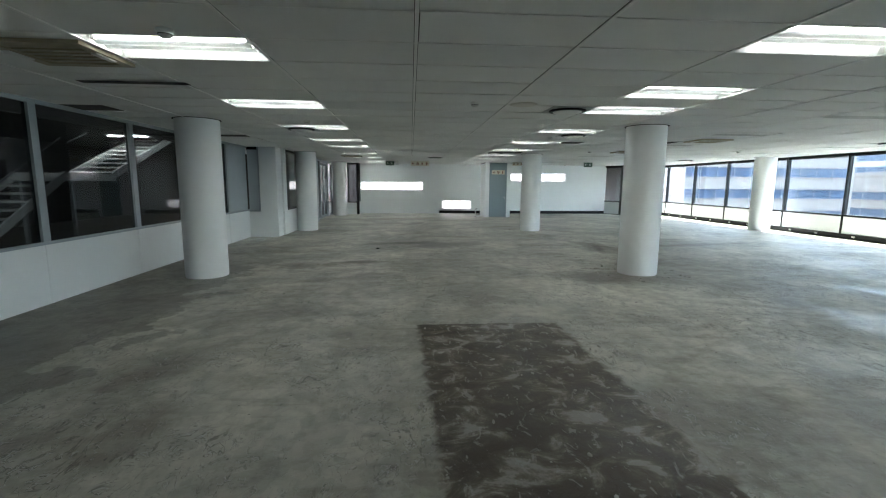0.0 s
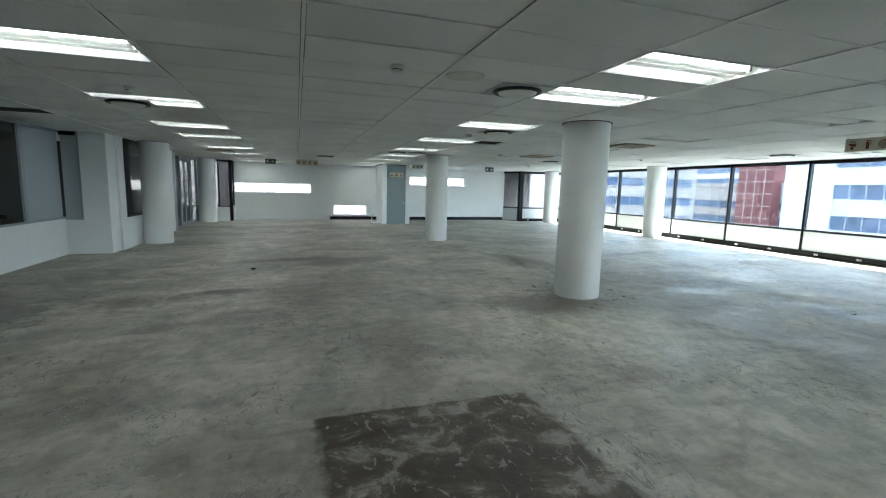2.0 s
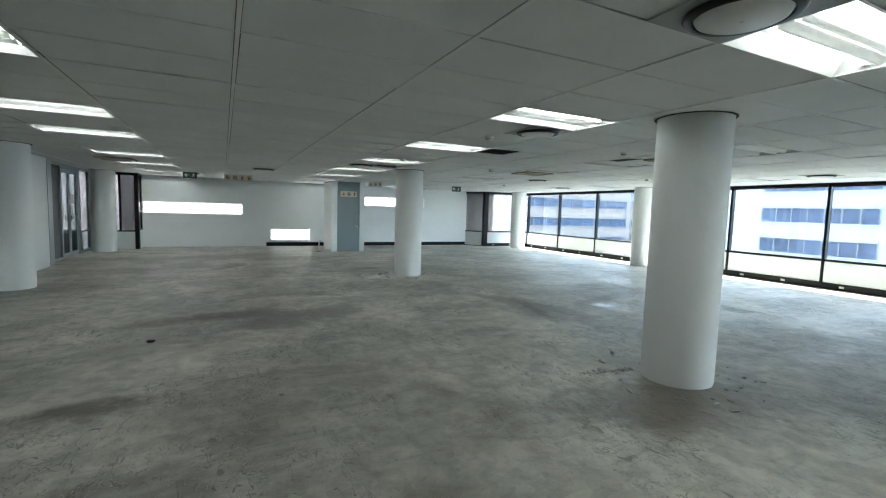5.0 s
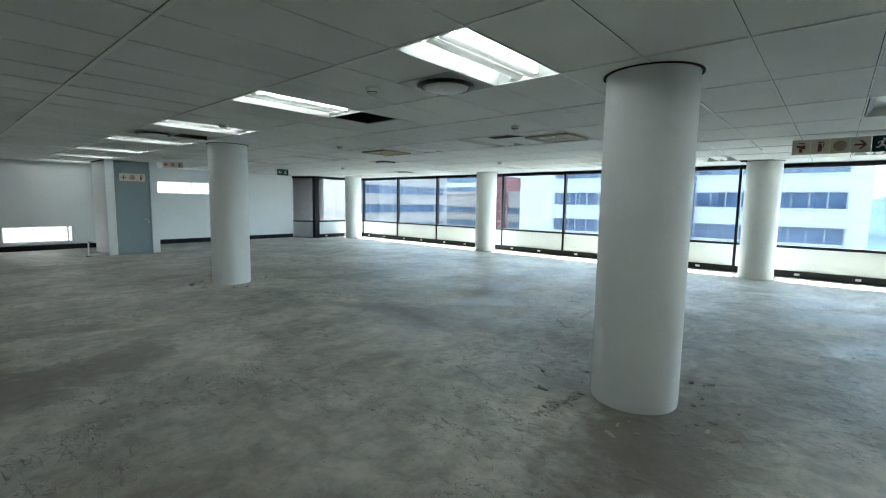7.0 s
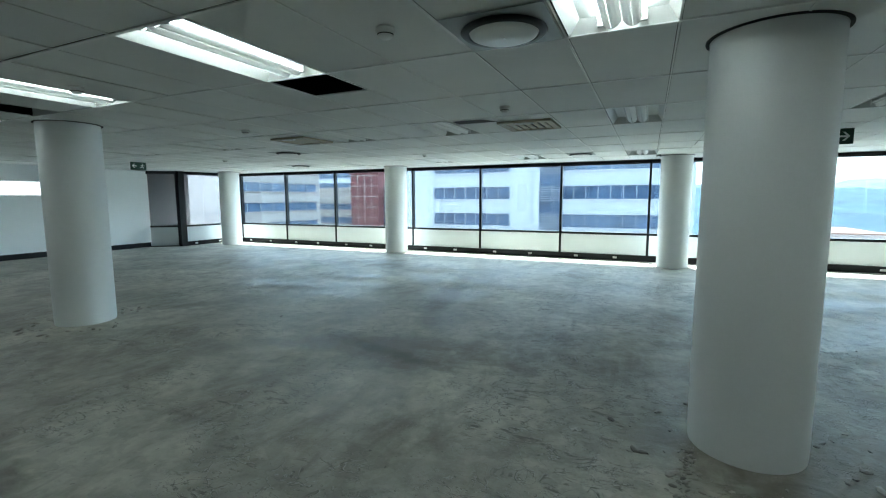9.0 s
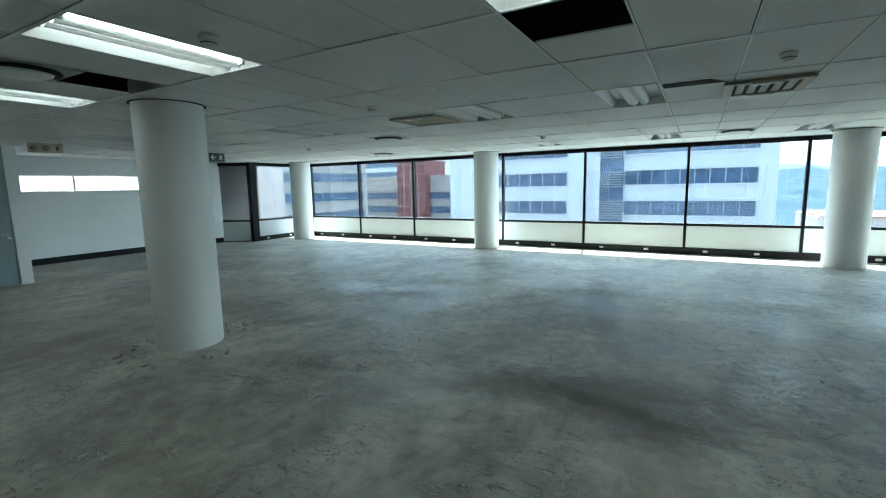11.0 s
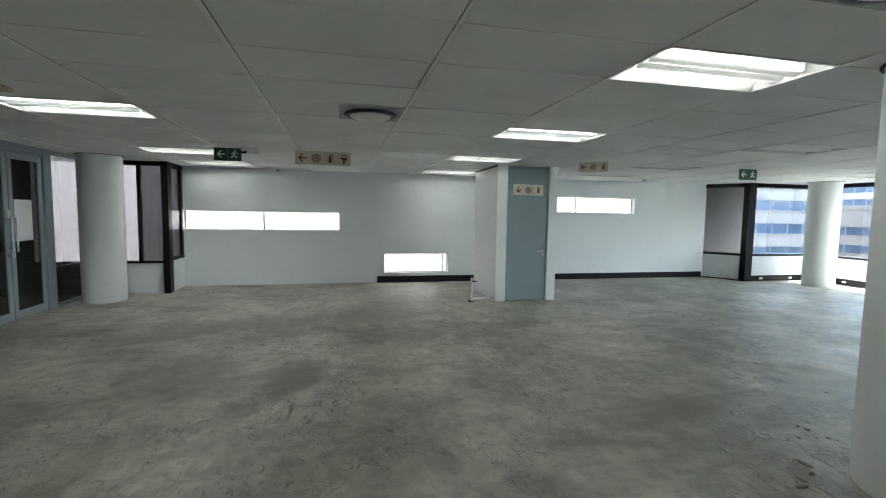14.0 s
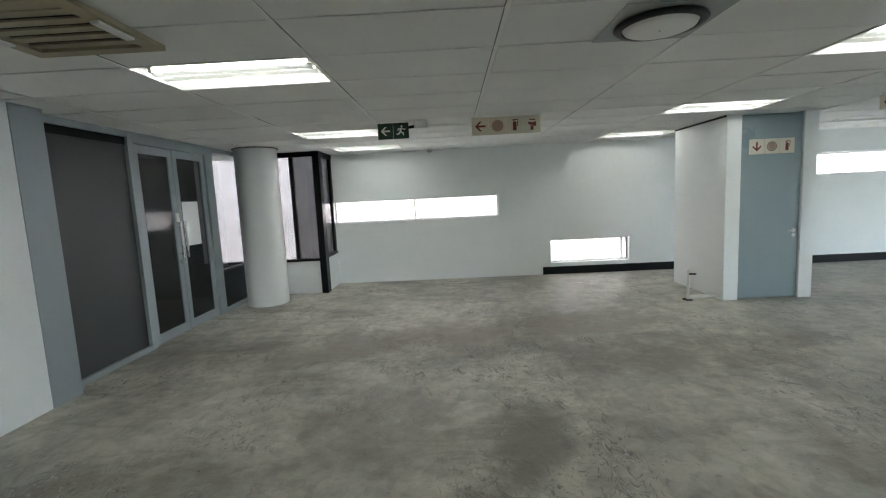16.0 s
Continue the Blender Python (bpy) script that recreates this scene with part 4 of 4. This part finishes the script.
rows = []
for k in range(-4, 4):
    s = -1.42 + 2.97 * k
    rows += [(s, s + 1.36, 37.2 - 32.4, 37.2 - 23.1), (s, s + 1.36, 37.2 - 17.4, 37.2 - 6.45)]
wb = office("office_building", "white office building with blue ribbon windows and a louvred stair bay", facing_west(50, 37.2), 0, 0, 32.2, 18, -25, 12, rows, M_WHITEB)
part("louvre_bay", B(17.5, -0.35, -25, 19.7, -0.04, 12), M_BWIN, wb)
for k in range(70):
    z = -9 + 0.24 * k
    if (z % 3.0) > 1.1:
        part("louvre", B(17.5, -0.5, z, 19.7, -0.351, z + 0.09), M_LOUVRE, wb)
part("pilaster", B(16.9, -0.45, -25, 17.49, -0.041, 12), M_WHITEB, wb)
rows = [(s, s + 1.25, 1.0, 45) for s in (-9.0, -6.1, -3.25, -0.55)]
office("parking_building", "beige concrete building with long dark window bands", facing_west(76, 96), 0, 0, 46, 20, -25, 3.3, rows, M_BEIGEB, step=4)
rows = [(3.9, 5.4, 2, 30), (6.5, 8.0, 2, 30)]
office("upper_building", "pale building with white balconies above the parking block", facing_west(90, 100), 0, 0, 34, 15, -25, 9, rows, M_WHITEB, step=2)
rt = office("brick_tower", "red brick stair tower with white panel joints", facing_west(74, 62), 0, 0, 6.2, 8, -25, 6.4, [], M_REDB, parapet=0.3)
for z in range(-10, 7, 2):
    part("joint", B(0.0, -0.06, z, 6.2, -0.001, z + 0.12), M_PINK, rt)
for x in (1.5, 3.1, 4.7):
    part("joint", B(x, -0.05, -25, x + 0.1, -0.001, 6.4), M_PINK, rt)
rows = [(s, s + 1.2, 1.0, 9.0) for s in (-9, -6, -3, 0.6)]
office("brick_block", "red and beige block between the towers", facing_west(84, 54), 0, 0, 12, 10, -25, 5.5, rows, M_BEIGEB)
rows = [(s, s + 1.3, 1.0, 33) for s in (-9.2, -6.2, -3.2, -0.2, 2.8, 5.8)]
office("corner_building", "pale office block with window bands", pose(30, 62, 0), 0, 0, 34, 16, -25, 9, rows, M_BEIGEB, step=2.5)
nb = office("stucco_building", "pale sunlit stucco building close by", pose(-40, 33, 0), 0, 0, 60.5, 14, -25, 14, [], M_PINK)
for k in range(13):
    part("joint", B(0, -0.03, -20 + 2.6 * k, 60.5, -0.001, -19.94 + 2.6 * k), M_BEIGEB, nb)
rows = [(s, s + 1.4, 2.0, 12) for s in (-6, -2.6, 0.8)]
office("roofed_building", "low building with terracotta roof in the valley", facing_west(150, -16), 0, 0, 30, 30, -25, -8.2, [(-12, -10, 2, 28)], M_PINK, parapet=0.2)
rf = thing("tiled_roof", "terracotta pitched roof in the valley", "roof", at=pose(150, -46, 0))
bm = bmesh.new()
prism(bm, [(0, 0), (30, 0), (30, 30), (0, 30)], -8.0, -7.6)
part("slope", bm, M_ROOF, rf)


def hills(name, x0, base, top, seed, width, material):
    """A wooded ridge: a displaced sheet rising away from the viewer."""
    bm = bmesh.new()
    nx, ny = 26, 150
    g = []
    for i in range(nx):
        row = []
        for j in range(ny):
            t = i / (nx - 1)
            y = -width / 2 + width * j / (ny - 1)
            h = base + (top - base) * t ** 0.8 * (0.75 + 0.5 * noise.noise((y * 0.004, seed, 0)))
            h += (3.0 + 4 * t) * noise.noise((y * 0.03, t * 6, seed)) + 2.2 * noise.noise((y * 0.11, t * 18, seed + 3))
            row.append(bm.verts.new((x0 + 500 * t, y, h)))
        g.append(row)
    for a, b in zip(g, g[1:]):
        for j in range(ny - 1):
            bm.faces.new((a[j], b[j], b[j + 1], a[j + 1]))
    return tagged(part(name, bm, material), "wooded hillside with haze painted into its colour", kind="structure")


hills("backdrop_hill_1", 300, -26, 27, 2.0, 1800, M_WOODS)
# farther ridge: more haze painted in, so paler and bluer
M_WOODS2 = paint("haze_tinted_distant_hill", (0.15, 0.19, 0.23), 1.0, 0.2, 0.03, 0, blotch=0.01)
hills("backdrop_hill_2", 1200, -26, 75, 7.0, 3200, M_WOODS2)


def tree(x, y, z, h, seed):
    e = thing("tree", "leafy green tree beside the next building", "tree", at=pose(x, y, z))
    r = random.Random(seed)
    tb = bmesh.new()
    cyl(tb, (0, 0, 0), (0, 0, h * 0.55), 0.22, 0.12, seg=10)
    tips = []
    for i in range(7):
        a = i * 0.9 + r.uniform(-0.3, 0.3)
        q = Vector((math.cos(a) * h * 0.22, math.sin(a) * h * 0.22, h * r.uniform(0.6, 0.9)))
        cyl(tb, (0, 0, h * r.uniform(0.35, 0.52)), q, 0.07, 0.02, seg=6)
        tips.append(q)
    part("trunk", tb, M_BARK, e)
    verts, faces = [], []
    for i in range(1500):
        c = r.choice(tips) + Vector((r.gauss(0, 1), r.gauss(0, 1), r.gauss(0, 0.8))) * h * 0.11
        rot = Euler((r.uniform(0, 6), r.uniform(0, 6), r.uniform(0, 6))).to_matrix()
        k = len(verts)
        for u, v in ((-1, 0), (0, -0.45), (1, 0), (0, 0.45)):
            verts.append(c + rot @ Vector((u, v, 0)) * 0.16)
        faces.append((k, k + 1, k + 2, k + 3))
    me = bpy.data.meshes.new("crown")
    me.from_pydata(verts, [], faces)
    me.materials.append(M_LEAF)
    c = new("crown", me)
    c.parent = e


tree(27, 47, -9.5, 8.6, 5)
tree(30, 50, -10.5, 9.0, 8)
